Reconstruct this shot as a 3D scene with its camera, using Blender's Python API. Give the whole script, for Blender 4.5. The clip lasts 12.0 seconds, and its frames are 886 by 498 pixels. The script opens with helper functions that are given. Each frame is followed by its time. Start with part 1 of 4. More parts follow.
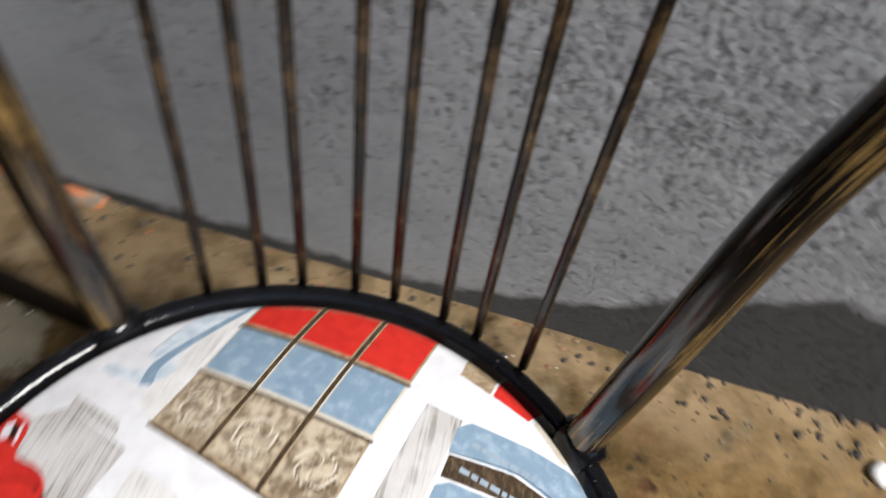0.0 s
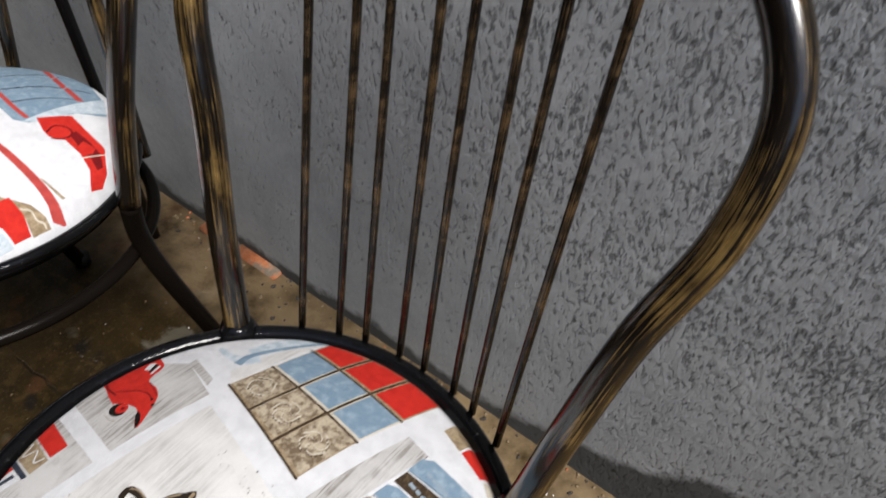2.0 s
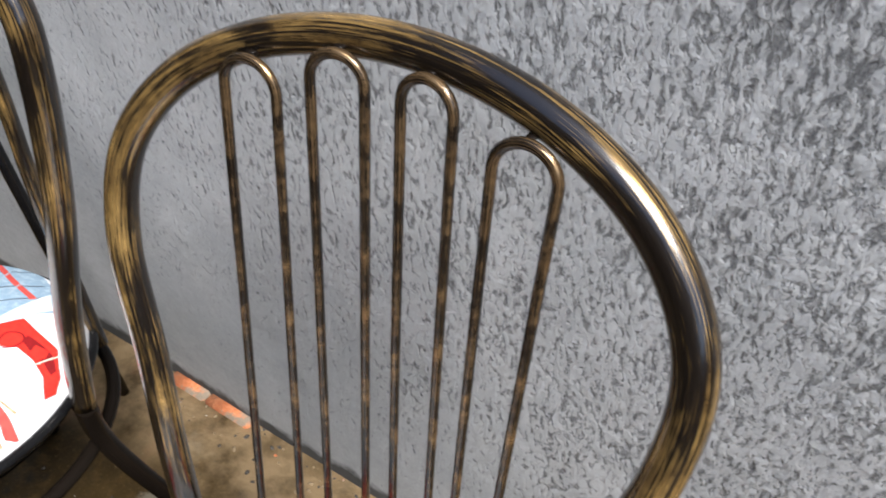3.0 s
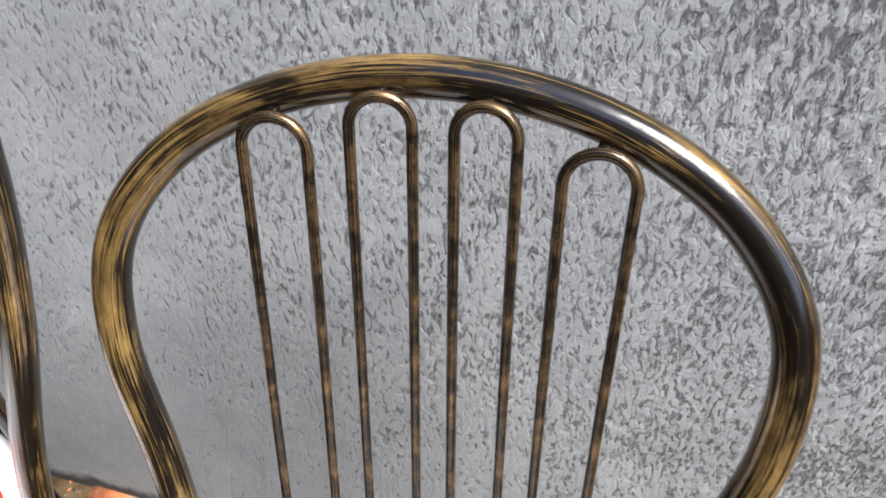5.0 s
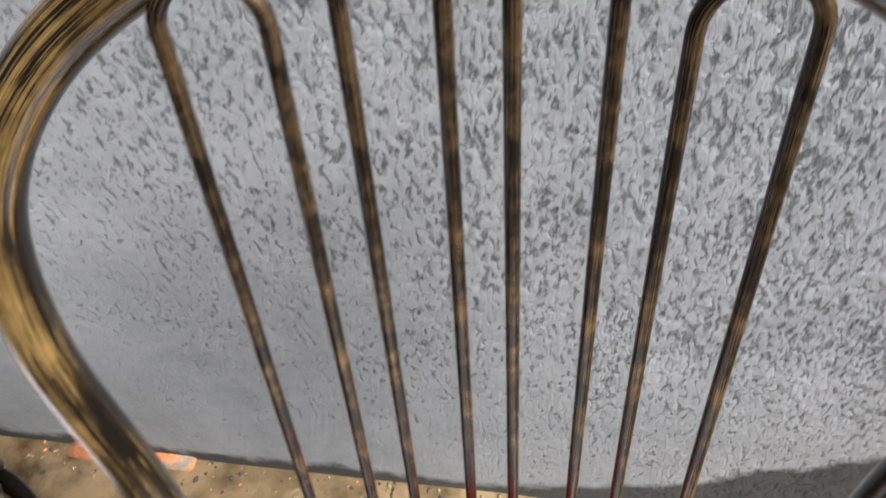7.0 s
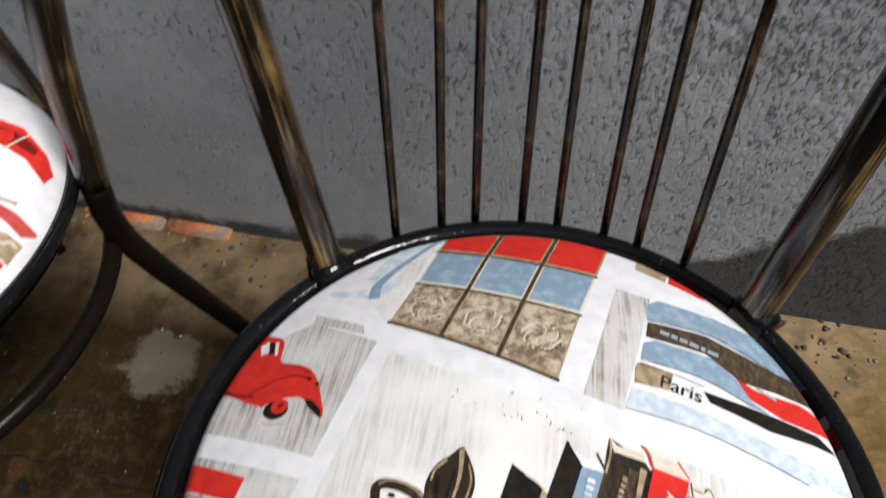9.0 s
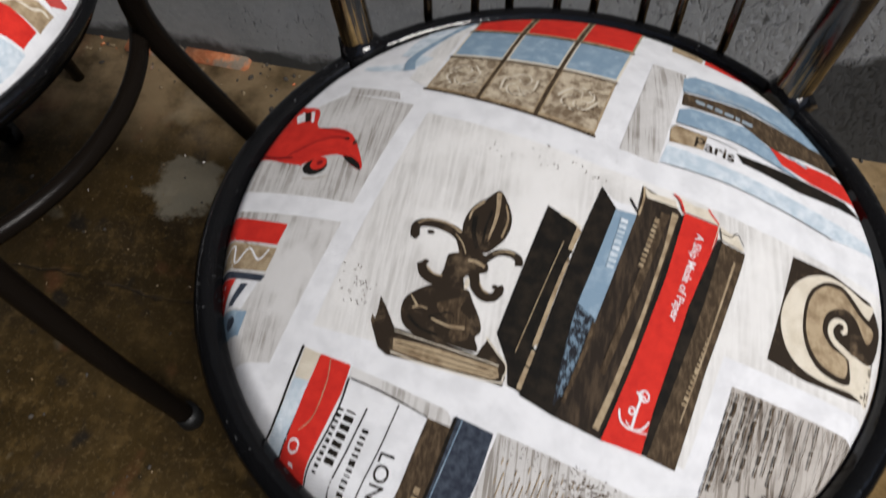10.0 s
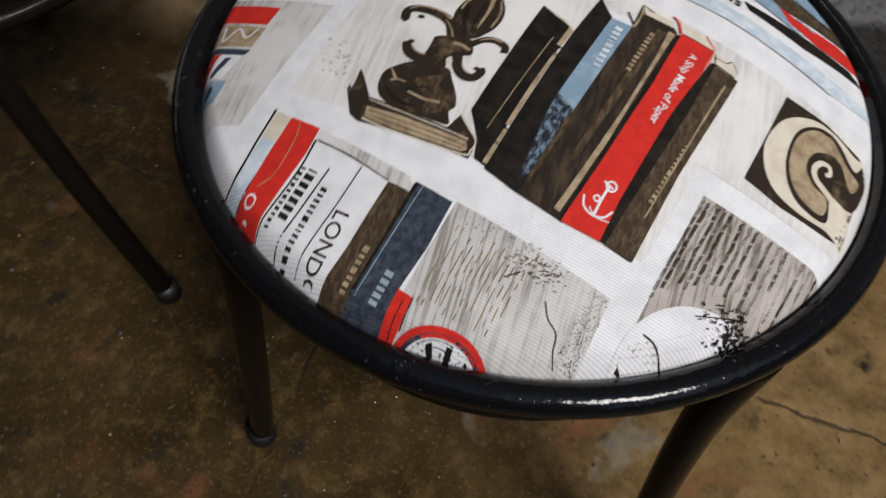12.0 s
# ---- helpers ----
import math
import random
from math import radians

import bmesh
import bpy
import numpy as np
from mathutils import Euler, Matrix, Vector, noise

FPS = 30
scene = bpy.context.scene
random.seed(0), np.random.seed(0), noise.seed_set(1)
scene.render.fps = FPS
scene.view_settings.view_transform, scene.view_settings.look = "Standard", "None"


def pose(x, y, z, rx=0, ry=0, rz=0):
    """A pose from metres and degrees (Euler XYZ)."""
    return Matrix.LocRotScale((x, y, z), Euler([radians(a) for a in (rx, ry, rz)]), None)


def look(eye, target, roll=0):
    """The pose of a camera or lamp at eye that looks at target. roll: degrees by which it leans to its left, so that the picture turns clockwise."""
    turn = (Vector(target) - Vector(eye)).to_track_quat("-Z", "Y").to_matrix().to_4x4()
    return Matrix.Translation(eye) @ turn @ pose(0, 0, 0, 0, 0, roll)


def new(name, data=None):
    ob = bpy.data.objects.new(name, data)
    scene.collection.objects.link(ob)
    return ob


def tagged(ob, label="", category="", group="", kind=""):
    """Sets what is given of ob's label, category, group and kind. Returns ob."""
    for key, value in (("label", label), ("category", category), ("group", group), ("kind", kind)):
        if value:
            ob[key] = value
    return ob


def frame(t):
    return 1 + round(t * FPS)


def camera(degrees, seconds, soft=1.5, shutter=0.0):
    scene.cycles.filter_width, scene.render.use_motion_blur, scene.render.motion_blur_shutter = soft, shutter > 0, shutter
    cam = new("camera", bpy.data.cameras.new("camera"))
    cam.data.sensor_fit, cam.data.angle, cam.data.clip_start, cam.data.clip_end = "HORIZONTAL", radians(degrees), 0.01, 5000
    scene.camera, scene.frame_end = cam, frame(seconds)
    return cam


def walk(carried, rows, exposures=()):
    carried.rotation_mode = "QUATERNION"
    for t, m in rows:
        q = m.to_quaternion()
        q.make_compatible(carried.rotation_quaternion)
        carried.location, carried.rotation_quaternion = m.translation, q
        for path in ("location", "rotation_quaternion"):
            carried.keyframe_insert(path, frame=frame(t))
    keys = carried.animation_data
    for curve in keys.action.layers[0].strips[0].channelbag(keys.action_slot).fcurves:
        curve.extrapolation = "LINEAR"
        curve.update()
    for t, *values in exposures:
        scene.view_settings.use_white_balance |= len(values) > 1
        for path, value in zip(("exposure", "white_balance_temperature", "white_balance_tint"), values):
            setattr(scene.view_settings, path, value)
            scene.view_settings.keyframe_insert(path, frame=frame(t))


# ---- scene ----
cam = camera(64.21, 12.0, shutter=0.5)
PATH = [
    (0.0, 0.0826, 0.0573, 0.8678, 30.28, -3.24, 13.08),
    (0.5, 0.1463, 0.0008, 0.8966, 34.16, -0.74, 32.14),
    (1.0, 0.1793, -0.0168, 0.9160, 40.89, -0.95, 29.53),
    (1.5, 0.2128, -0.0505, 0.9468, 42.83, -0.58, 32.55),
    (2.0, 0.2399, -0.0348, 0.9852, 43.16, -1.04, 34.00),
    (2.5, 0.2427, 0.0122, 1.0204, 45.83, -0.73, 30.53),
    (3.0, 0.2324, 0.0435, 1.0659, 49.00, 1.82, 29.63),
    (3.2, 0.2250, 0.0380, 1.0677, 48.92, 2.08, 30.55),
    (4.8, 0.1258, 0.0011, 1.0539, 49.55, 1.45, 15.17),
    (5.0, 0.1093, 0.0034, 1.0641, 51.08, 2.57, 12.84),
    (5.5, 0.0822, 0.0451, 1.0461, 50.35, 2.89, 9.80),
    (6.0, 0.0714, 0.1354, 1.0400, 45.24, 4.95, 8.01),
    (6.5, 0.0668, 0.1487, 1.0196, 42.91, 4.69, 7.48),
    (7.0, 0.0388, 0.1153, 0.9895, 40.04, 5.46, 5.08),
    (7.2, 0.0294, 0.0882, 0.9856, 40.06, 5.03, 4.81),
    (8.8, 0.0131, -0.0649, 0.8754, 35.92, 3.71, 7.28),
    (9.0, 0.0144, -0.0759, 0.8733, 35.09, 3.53, 8.98),
    (9.5, 0.0124, -0.1126, 0.8521, 29.57, 3.56, 10.22),
    (10.0, 0.0070, -0.1462, 0.8411, 25.78, 3.55, 10.33),
    (10.5, 0.0073, -0.1703, 0.8287, 22.23, 3.15, 9.30),
    (11.0, 0.0064, -0.1970, 0.8195, 20.78, 2.51, 10.21),
    (11.5, 0.0260, -0.2092, 0.8085, 22.65, 0.92, 10.91),
    (12.0, 0.0507, -0.2418, 0.7796, 26.98, 0.80, 18.12),
]
EXPOSURE = [(0.0, 0.6), (0.5, 0.45), (1.0, 0.18), (1.5, 0.38), (2.0, 0.24), (2.5, 0.65), (3.0, 1.38), (3.2, 1.45), (5.0, 1.6), (5.5, 1.6), (7.0, 1.55), (7.2, 1.45), (8.8, 0.4), (9.5, 0.12), (10.0, -0.12), (10.5, -0.25), (12.0, -0.3)]
walk(cam, [(t, pose(x, y, z, rx, ry, rz)) for t, x, y, z, rx, ry, rz in PATH], EXPOSURE)

# ---------------------------------------------------------------- light
world = bpy.data.worlds.new("sky")
scene.world = world
world.use_nodes = True
wn = world.node_tree.nodes
sky = wn.new("ShaderNodeTexSky")
sky.sky_type, sky.sun_disc = "NISHITA", False
SUN_UP, SUN_ROUND = radians(54), radians(114)
sky.sun_elevation, sky.sun_rotation = SUN_UP, SUN_ROUND
world.node_tree.links.new(sky.outputs["Color"], wn["Background"].inputs["Color"])
wn["Background"].inputs["Strength"].default_value = 0.12
sun = new("sun", bpy.data.lights.new("sun", "SUN"))
sun.data.energy, sun.data.angle, sun.data.color = 4.2, radians(20), (1.0, 0.97, 0.93)
sun.matrix_world = look((6 * math.sin(SUN_ROUND) * math.cos(SUN_UP), 6 * math.cos(SUN_ROUND) * math.cos(SUN_UP), 6 * math.sin(SUN_UP)), (0, 0, 0))


# ---------------------------------------------------------------- materials
class Mat:
    """A small builder for node materials."""

    def __init__(self, name, color=(0.5, 0.5, 0.5), rough=0.6, metal=0.0):
        self.m = bpy.data.materials.new(name)
        self.m.use_nodes = True
        self.t = self.m.node_tree
        self.p = self.t.nodes["Principled BSDF"]
        self.p.inputs["Base Color"].default_value = (*color, 1)
        self.p.inputs["Roughness"].default_value = rough
        self.p.inputs["Metallic"].default_value = metal

    def node(self, kind, **values):
        n = self.t.nodes.new(kind)
        for key, v in values.items():
            n.inputs[key.replace("_", " ")].default_value = v
        return n

    def link(self, a, b):
        self.t.links.new(a, b)

    def coords(self, scale=(1, 1, 1), uv=False, turn=0.0):
        tc = self.t.nodes.new("ShaderNodeTexCoord")
        mp = self.t.nodes.new("ShaderNodeMapping")
        mp.inputs["Scale"].default_value = scale
        mp.inputs["Rotation"].default_value = (0, 0, turn)
        self.link(tc.outputs["UV" if uv else "Object"], mp.inputs["Vector"])
        return mp.outputs["Vector"]

    def noise(self, vec, scale, detail=4.0, rough=0.55, lo=0.35, hi=0.65):
        n = self.node("ShaderNodeTexNoise", Scale=scale, Detail=detail, Roughness=rough)
        self.link(vec, n.inputs["Vector"])
        return self.ramp(n.outputs["Fac"], lo, hi)

    def ramp(self, fac, lo, hi, a=0.0, b=1.0):
        r = self.node("ShaderNodeMapRange", From_Min=lo, From_Max=hi, To_Min=a, To_Max=b)
        self.link(fac, r.inputs["Value"])
        return r.outputs["Result"]

    def mix(self, fac, a, b):
        n = self.t.nodes.new("ShaderNodeMix")
        n.data_type = "RGBA"
        for sock, v in ((n.inputs[0], fac), (n.inputs[6], a), (n.inputs[7], b)):
            if isinstance(v, (int, float)):
                sock.default_value = v
            elif isinstance(v, tuple):
                sock.default_value = (*v, 1)
            else:
                self.link(v, sock)
        return n.outputs[2]

    def math(self, op, a, b):
        n = self.t.nodes.new("ShaderNodeMath")
        n.operation = op
        for sock, v in zip(n.inputs, (a, b)):
            if isinstance(v, (int, float)):
                sock.default_value = v
            else:
                self.link(v, sock)
        return n.outputs[0]

    def set(self, name, v):
        self.link(v, self.p.inputs[name])

    def bump(self, height, strength=0.5, distance=0.002, after=None):
        n = self.node("ShaderNodeBump", Strength=strength, Distance=distance)
        self.link(height, n.inputs["Height"])
        if after:
            self.link(after, n.inputs["Normal"])
        self.link(n.outputs["Normal"], self.p.inputs["Normal"])
        return n.outputs["Normal"]


def plaster():
    """Grey cement plaster, thrown and half trowelled: a pale skin torn into dark upright flecks, smoother low down."""
    k = Mat("cement_plaster", rough=0.9)
    v = k.coords()
    sep = k.t.nodes.new("ShaderNodeSeparateXYZ")
    k.link(v, sep.inputs[0])
    warp = k.node("ShaderNodeTexNoise", Scale=45.0, Detail=3.0)
    k.link(v, warp.inputs["Vector"])
    bent = k.mix(0.012, v, warp.outputs["Color"])
    lean = k.t.nodes.new("ShaderNodeMapping")
    lean.inputs["Rotation"].default_value = (0, radians(24), 0)
    lean.inputs["Scale"].default_value = (1.3, 1.0, 0.5)
    k.link(bent, lean.inputs["Vector"])
    fleck = k.node("ShaderNodeTexNoise", Scale=150.0, Detail=6.0, Roughness=0.72)
    k.link(lean.outputs["Vector"], fleck.inputs["Vector"])
    big = k.noise(v, 6.0, 4, 0.6, 0.32, 0.68)
    clump = k.noise(lean.outputs["Vector"], 24, 3, 0.55, 0.3, 0.7)
    fine = k.noise(v, 420, 4, 0.6, 0.3, 0.7)
    # where the trowel tore the face: more to the east and higher up
    torn = k.math("ADD", k.math("MULTIPLY", k.ramp(sep.outputs["Z"], 0.05, 0.6), 0.3), k.math("MULTIPLY", k.ramp(sep.outputs["X"], -0.42, 0.4), 0.3))
    torn = k.math("ADD", torn, k.math("ADD", k.math("MULTIPLY", big, 0.34), k.math("MULTIPLY", clump, 0.22)))
    edge = k.ramp(torn, 0.1, 1.08, 0.33, 0.53)
    gap = k.math("SUBTRACT", edge, fleck.outputs["Fac"])
    pit = k.ramp(gap, -0.03, 0.1)
    lip = k.math("MULTIPLY", k.ramp(gap, -0.09, -0.015), k.ramp(gap, 0.0, -0.012))
    tone = k.mix(k.noise(v, 7, 5, 0.65), (0.325, 0.342, 0.358), (0.415, 0.43, 0.448))
    tone = k.mix(k.math("MULTIPLY", k.noise(v, 60, 5, 0.65, 0.42, 0.68), 0.35), tone, (0.27, 0.28, 0.295))
    tone = k.mix(k.math("MULTIPLY", lip, 0.35), tone, (0.56, 0.575, 0.59))
    dark = k.mix(fine, (0.075, 0.078, 0.084), (0.18, 0.185, 0.195))
    tone = k.mix(k.math("MULTIPLY", pit, 0.9), tone, dark)
    # damp foot, climbing to the east
    foot = k.math("ADD", k.math("ADD", k.ramp(sep.outputs["X"], 0.0, 0.22, 0.012, 0.075), k.ramp(sep.outputs["X"], 0.2, 0.44, 0.0, 0.15)), k.math("MULTIPLY", k.noise(v, 11, 5, 0.65, 0.2, 0.8), 0.05))
    damp = k.ramp(k.math("SUBTRACT", foot, sep.outputs["Z"]), -0.003, 0.016)
    tone = k.mix(k.math("MULTIPLY", damp, 0.92), tone, (0.055, 0.056, 0.056))
    k.set("Base Color", tone)
    h = k.math("ADD", k.math("MULTIPLY", fleck.outputs["Fac"], 0.55), k.math("MULTIPLY", fine, 0.1))
    h = k.math("SUBTRACT", h, k.math("MULTIPLY", pit, 0.4))
    k.p.inputs["Specular IOR Level"].default_value = 0.12
    k.bump(h, 1.0, 0.0028)
    return k.m


def cement_floor():
    """Worn earth-stained cement with pale splashes and cracks."""
    k = Mat("stained_cement", rough=0.7)
    k.p.inputs["Specular IOR Level"].default_value = 0.25
    v = k.coords()
    sep = k.t.nodes.new("ShaderNodeSeparateXYZ")
    k.link(v, sep.inputs[0])
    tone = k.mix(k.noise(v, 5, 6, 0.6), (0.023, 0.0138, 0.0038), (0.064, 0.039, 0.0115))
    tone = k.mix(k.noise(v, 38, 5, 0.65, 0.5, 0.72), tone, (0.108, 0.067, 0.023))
    # brighter light on the floor beside the chair, put into the colour
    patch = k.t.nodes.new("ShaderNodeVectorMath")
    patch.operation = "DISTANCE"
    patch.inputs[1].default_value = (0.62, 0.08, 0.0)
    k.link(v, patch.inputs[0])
    lit_side = k.ramp(k.math("SUBTRACT", patch.outputs["Value"], k.math("MULTIPLY", k.noise(v, 7, 5, 0.65, 0.2, 0.8), 0.22)), 0.44, 0.2)
    tone = k.mix(k.math("MULTIPLY", lit_side, 0.8), tone, k.mix(k.noise(v, 26, 6, 0.7), (0.14, 0.085, 0.03), (0.34, 0.22, 0.095)))
    tone = k.mix(k.noise(v, 17, 3, 0.5, 0.62, 0.7), tone, (0.02, 0.015, 0.01))
    tone = k.mix(k.math("MULTIPLY", k.noise(v, 8, 4, 0.55, 0.62, 0.68), 0.5), tone, (0.26, 0.23, 0.17))
    tone = k.mix(k.math("MULTIPLY", k.noise(v, 11, 3, 0.5, 0.6, 0.75), 0.6), tone, (0.22, 0.085, 0.04))
    tone = k.mix(k.math("MULTIPLY", k.noise(v, 170, 5, 0.7, 0.55, 0.7), 0.45), tone, (0.24, 0.17, 0.085))
    tone = k.mix(k.math("MULTIPLY", k.noise(v, 95, 4, 0.7, 0.6, 0.68), 0.75), tone, (0.014, 0.013, 0.009))
    strip = k.math("MULTIPLY", k.ramp(sep.outputs["Y"], 0.33, 0.42), k.noise(v, 14, 4, 0.6, 0.3, 0.6))
    tone = k.mix(k.math("MULTIPLY", strip, 0.7), tone, (0.46, 0.33, 0.19))
    wob = k.noise(v, 18, 4, 0.6, 0.0, 1.0)
    crack = None
    for nx, ny, d in ((0.999, -0.043, -0.183), (0.074, 0.997, 0.085)):
        side = k.math("ADD", k.math("MULTIPLY", sep.outputs["X"], nx), k.math("MULTIPLY", sep.outputs["Y"], ny))
        off = k.math("ABSOLUTE", k.math("ADD", k.math("SUBTRACT", side, d), k.math("MULTIPLY", k.math("SUBTRACT", wob, 0.5), 0.03)), 0.0)
        one = k.math("MULTIPLY", k.ramp(off, 0.003, 0.0008), k.noise(v, 25, 2, 0.5, 0.35, 0.55))
        crack = one if crack is None else k.math("MAXIMUM", crack, one)
    # dried pale splash between the chairs
    spot = k.t.nodes.new("ShaderNodeVectorMath")
    spot.operation = "DISTANCE"
    spot.inputs[1].default_value = (-0.495, 0.285, 0.0)
    k.link(v, spot.inputs[0])
    splash = k.ramp(k.math("ADD", spot.outputs["Value"], k.math("MULTIPLY", k.noise(v, 30, 4, 0.65, 0.2, 0.8), 0.055)), 0.085, 0.07)
    tone = k.mix(k.math("MULTIPLY", splash, 0.65), tone, (0.27, 0.245, 0.19))
    tone = k.mix(k.math("MULTIPLY", crack, 0.8), tone, (0.03, 0.022, 0.015))
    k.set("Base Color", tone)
    k.set("Roughness", k.ramp(k.noise(v, 9, 3), 0, 1, 0.45, 0.8))
    h = k.math("SUBTRACT", k.noise(v, 60, 6, 0.65, 0.2, 0.8), crack)
    k.bump(h, 0.5, 0.002)
    return k.m


def antique_metal(name="black_gold_metal", gold=0.25, along=9.0, around=2.4, low=(0.06, 0.03, 0.01), high=(0.72, 0.46, 0.16), coat=0.6, shine=0.4, middle=0.0, soft=0.13, rough=(0.2, 0.32)):
    """Black enamel with brushed gold patina, streaked along the tube (UV: turn, metres)."""
    k = Mat(name, rough=0.3)
    patch = k.noise(k.coords((around, along, 1), uv=True), 1.0, 4, 0.6, 0.2, 0.8)
    hair = k.noise(k.coords((34, 7, 1), uv=True, turn=0.25), 1.0, 6, 0.7, 0.3, 0.7)
    thread = k.noise(k.coords((90, 12, 1), uv=True, turn=-0.2), 1.0, 4, 0.6, 0.3, 0.7)
    mixed = k.math("ADD", k.math("MULTIPLY", patch, 0.46), k.math("ADD", k.math("MULTIPLY", hair, 0.36), k.math("MULTIPLY", thread, 0.18)))
    if middle:
        sep = k.t.nodes.new("ShaderNodeSeparateXYZ")
        k.link(k.coords(uv=True), sep.inputs[0])
        off = k.math("ABSOLUTE", k.math("SUBTRACT", sep.outputs["Y"], middle), 0.0)
        rubbed = k.ramp(off, 0.42, 0.3)
        mixed = k.math("ADD", mixed, k.math("MULTIPLY", k.math("SUBTRACT", rubbed, 0.7), 0.05))
    fac = k.ramp(mixed, 0.7 - 0.36 * gold - soft, 0.74 - 0.36 * gold + soft)
    tint = k.mix(k.noise(k.coords((5, 24, 1), uv=True), 1.0, 5, 0.65, 0.3, 0.7), low, high)
    k.set("Base Color", k.mix(fac, (0.006, 0.0045, 0.0035), tint))
    k.set("Metallic", k.math("MULTIPLY", fac, 0.95))
    k.set("Roughness", k.ramp(fac, 0, 1, *rough))
    k.p.inputs["Specular IOR Level"].default_value = shine
    k.p.inputs["Coat Weight"].default_value = coat
    k.p.inputs["Coat Roughness"].default_value = 0.14
    k.bump(hair, 0.15, 0.0005)
    return k.m


def black_enamel():
    """Glossy black brushed enamel, chipped in places."""
    k = Mat("black_enamel", (0.004, 0.004, 0.0045), 0.2)
    v = k.coords()
    chips = k.noise(v, 190, 5, 0.75, 0.64, 0.7)
    k.set("Base Color", k.mix(k.math("MULTIPLY", chips, 0.4), (0.004, 0.004, 0.0045), (0.2, 0.2, 0.205)))
    k.set("Roughness", k.ramp(k.noise(v, 40, 4), 0, 1, 0.04, 0.12))
    k.p.inputs["Specular IOR Level"].default_value = 0.28
    k.bump(k.math("ADD", k.noise(v, 60, 4), k.math("MULTIPLY", k.noise(v, 260, 3), 0.25)), 0.28, 0.001)
    return k.m


def fabric(name, color, color2=None, amount=0.5, stretch=(1, 1), scale=30.0, lo=0.42, hi=0.62, sheen=0.0):
    """Printed cotton twill; the second colour is the print's brushed, uneven ink."""
    k = Mat("fabric_" + name, color, 0.82)
    turn = radians(8)
    v = k.coords((1, 1, 1), turn=turn)
    twill = k.node("ShaderNodeTexWave", Scale=215.0, Distortion=0.6, Detail_Scale=1.5)
    twill.wave_type = "BANDS"
    twill.bands_direction = "Y"
    k.link(v, twill.inputs["Vector"])
    col = color
    if color2:
        f = k.noise(k.coords((stretch[0], stretch[1], 1), turn=turn), scale, 6, 0.65, lo, hi)
        if stretch[0] > 20:
            cloud = k.noise(v, 22, 4, 0.6, 0.36, 0.62)
            f = k.math("MULTIPLY", k.math("ADD", k.math("MULTIPLY", f, 0.65), 0.35), cloud)
        col = k.mix(k.math("MULTIPLY", f, amount), color, color2)
    col = k.mix(k.ramp(twill.outputs["Fac"], 0.3, 0.7, 0.0, 0.34), col, (color[0] * 0.4, color[1] * 0.4, color[2] * 0.4))
    k.set("Base Color", col)
    k.p.inputs["Sheen Weight"].default_value = sheen
    k.p.inputs["Specular IOR Level"].default_value = 0.12
    k.bump(twill.outputs["Fac"], 0.12, 0.0003)
    return k.m


def brick_clay():
    """Broken orange clay, greyed with mortar."""
    k = Mat("orange_brick", rough=0.9)
    v = k.coords()
    tone = k.mix(k.noise(v, 60, 5, 0.65), (0.36, 0.1, 0.035), (0.5, 0.2, 0.09))
    k.set("Base Color", k.mix(k.noise(v, 35, 4, 0.6, 0.5, 0.62), tone, (0.2, 0.16, 0.12)))
    k.bump(k.noise(v, 140, 4), 0.6, 0.002)
    return k.m


